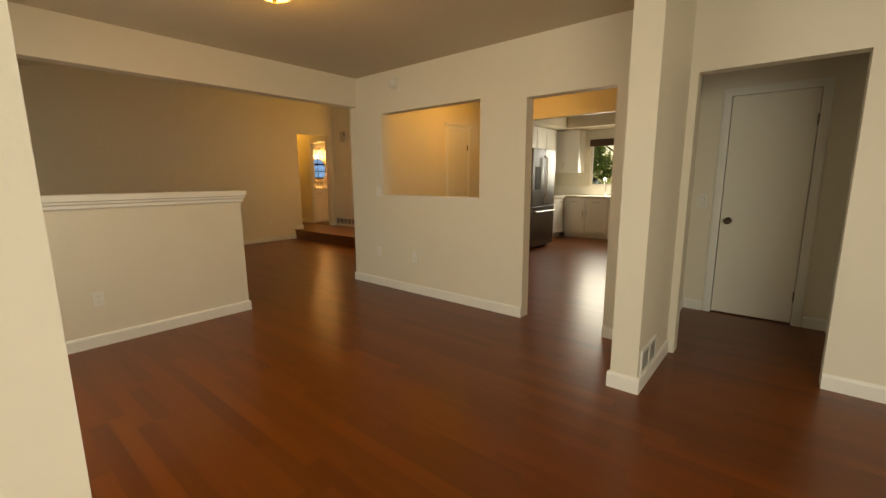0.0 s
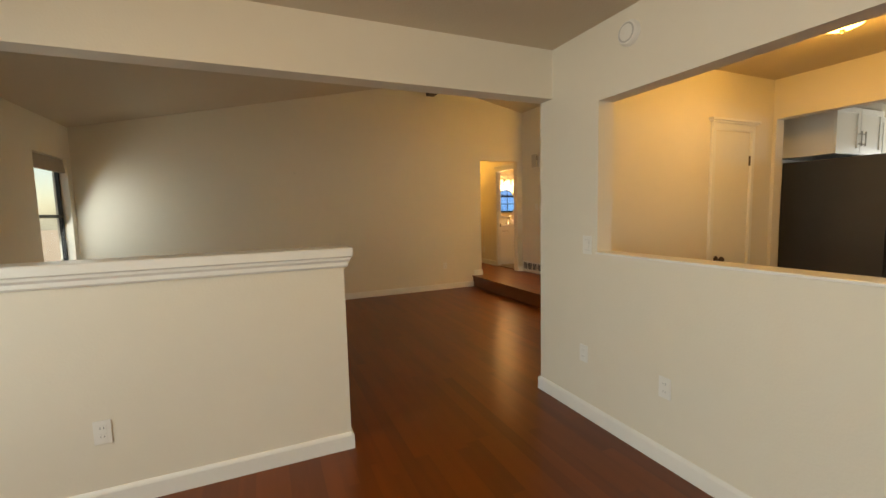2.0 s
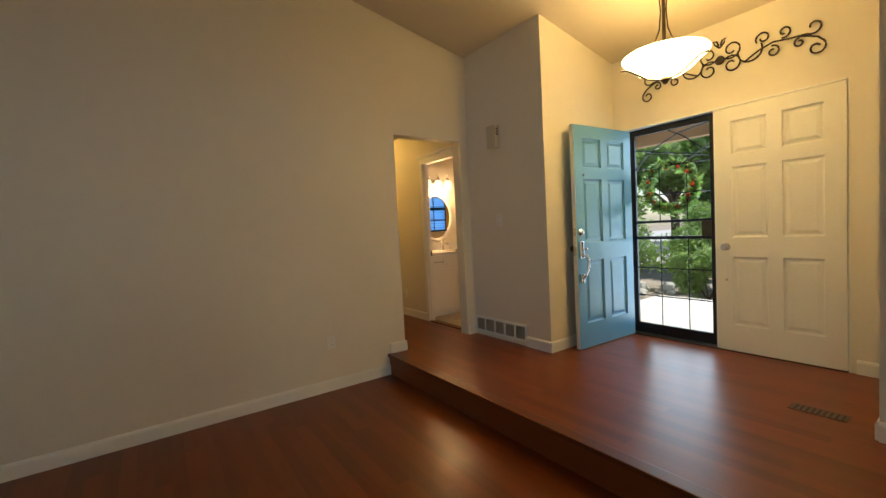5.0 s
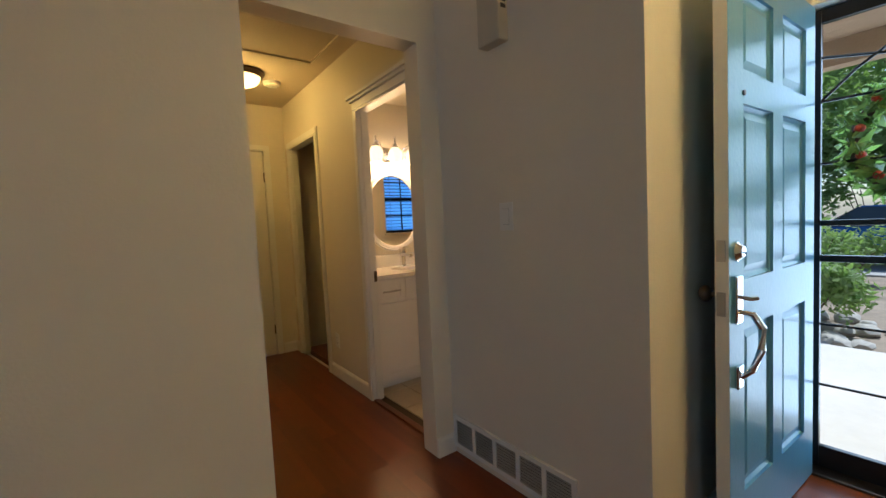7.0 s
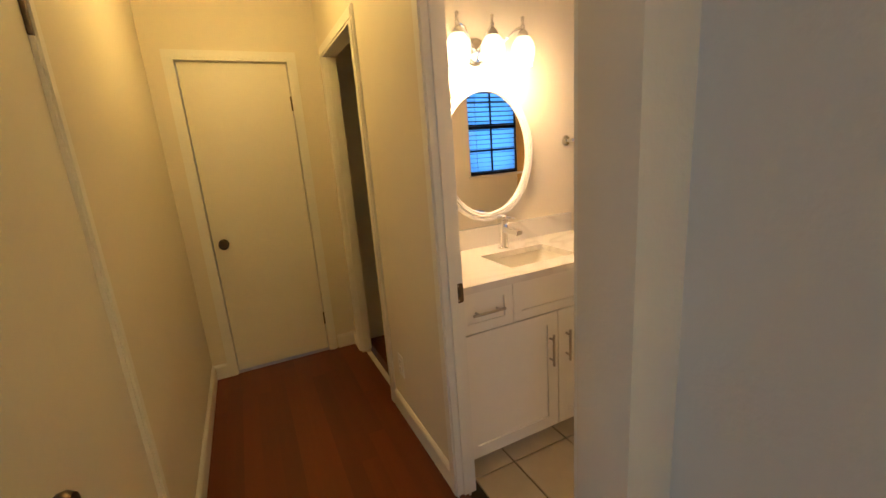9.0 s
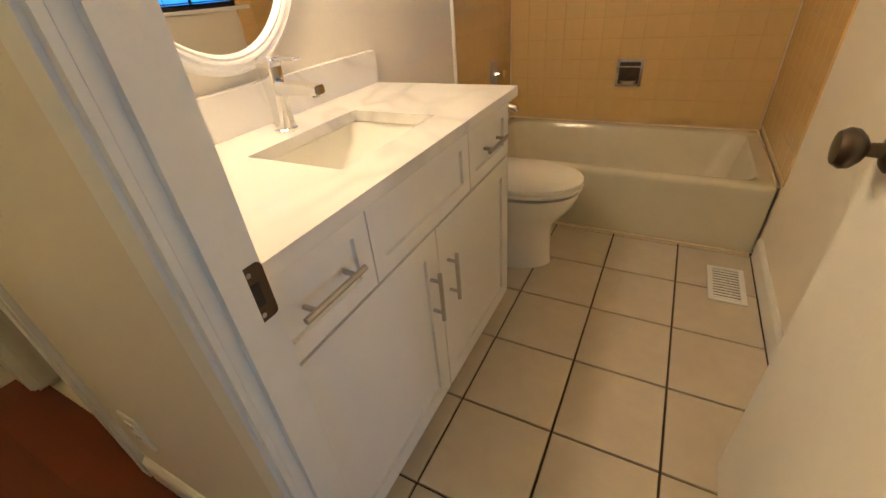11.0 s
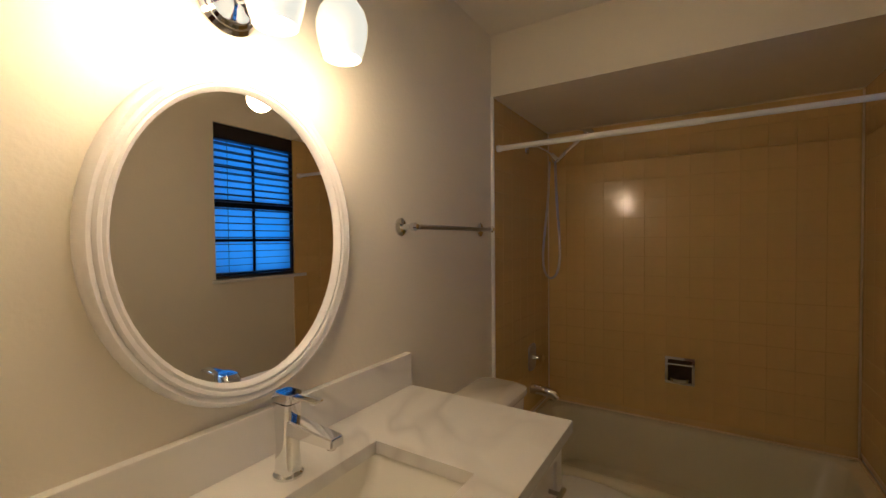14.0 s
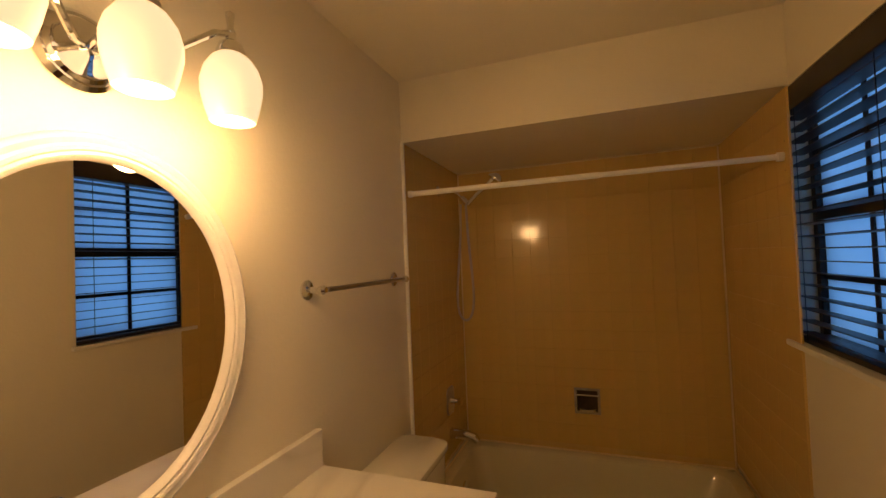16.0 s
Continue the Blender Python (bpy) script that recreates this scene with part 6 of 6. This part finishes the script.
# hardwood planks
PW = 0.083


def planks(x0, x1, y0, y1, z, keep, parent, material, cap_n):
    """Planks along y: those for which keep is true as pieces of their own, the rest joined."""
    unit = {}
    vs, fs = [], []
    made = 0
    nrow = int(math.ceil((x1 - x0) / PW))
    for i in range(nrow):
        xa, xb = x0 + i * PW, min(x0 + (i + 1) * PW, x1)
        if xb - xa < 0.012:
            continue
        y = y0 - rng.random() * 0.8
        while y < y1:
            ln = rng.choice((0.5, 0.65, 0.8, 0.95, 1.1, 1.3))
            ya, yb = max(y, y0), min(y + ln, y1)
            y += ln
            if yb - ya < 0.02:
                continue
            xm, ym = (xa + xb) / 2, (ya + yb) / 2
            if keep(xm, ym) and made < cap_n and xb - xa > PW - 0.001:
                key = round(yb - ya, 4)
                if key not in unit:
                    unit[key] = piece_mesh("plank", PW, key, 0.02, 0, material)
                o = new("plank", unit[key])
                o.parent = parent
                o.location = (xm, ym, z - 0.02)
                made += 1
                continue
            k = len(vs)
            w2, h2 = (xb - xa) / 2, (yb - ya) / 2
            for zz in (z - 0.02, z):
                for sx, sy in ((-1, -1), (1, -1), (1, 1), (-1, 1)):
                    vs.append((xm + sx * w2, ym + sy * h2, zz))
            for q in range(4):
                fs.append((k + q, k + (q + 1) % 4, k + 4 + (q + 1) % 4, k + 4 + q))
            fs.append((k + 4, k + 5, k + 6, k + 7))
    me_ = bpy.data.meshes.new("planks")
    me_.from_pydata(vs, [], fs)
    me_.shade_flat()
    me_.materials.append(material)
    o = new("planks", me_)
    o.parent = parent
    tagged(o, "dark red hardwood planks", kind="stuff")


planks(0, 5.705, -2.5, 9.23, 0.0, lambda x, y: 1.6 < x < 4.1 and 2.2 < y < 8.4, floor, FLOORP, 300)
planks(5.705, 10.2, 1.5, 5.23, 0.0, lambda x, y: True, kfloor, FLOORP, 300)
planks(5.77, 7.9, 5.07, 9.345, L, lambda x, y: True, landing, FLOORP, 290)
planks(5.80, 6.765, 9.345, 11.77, L, lambda x, y: True, hallf, FLOORP, 150)
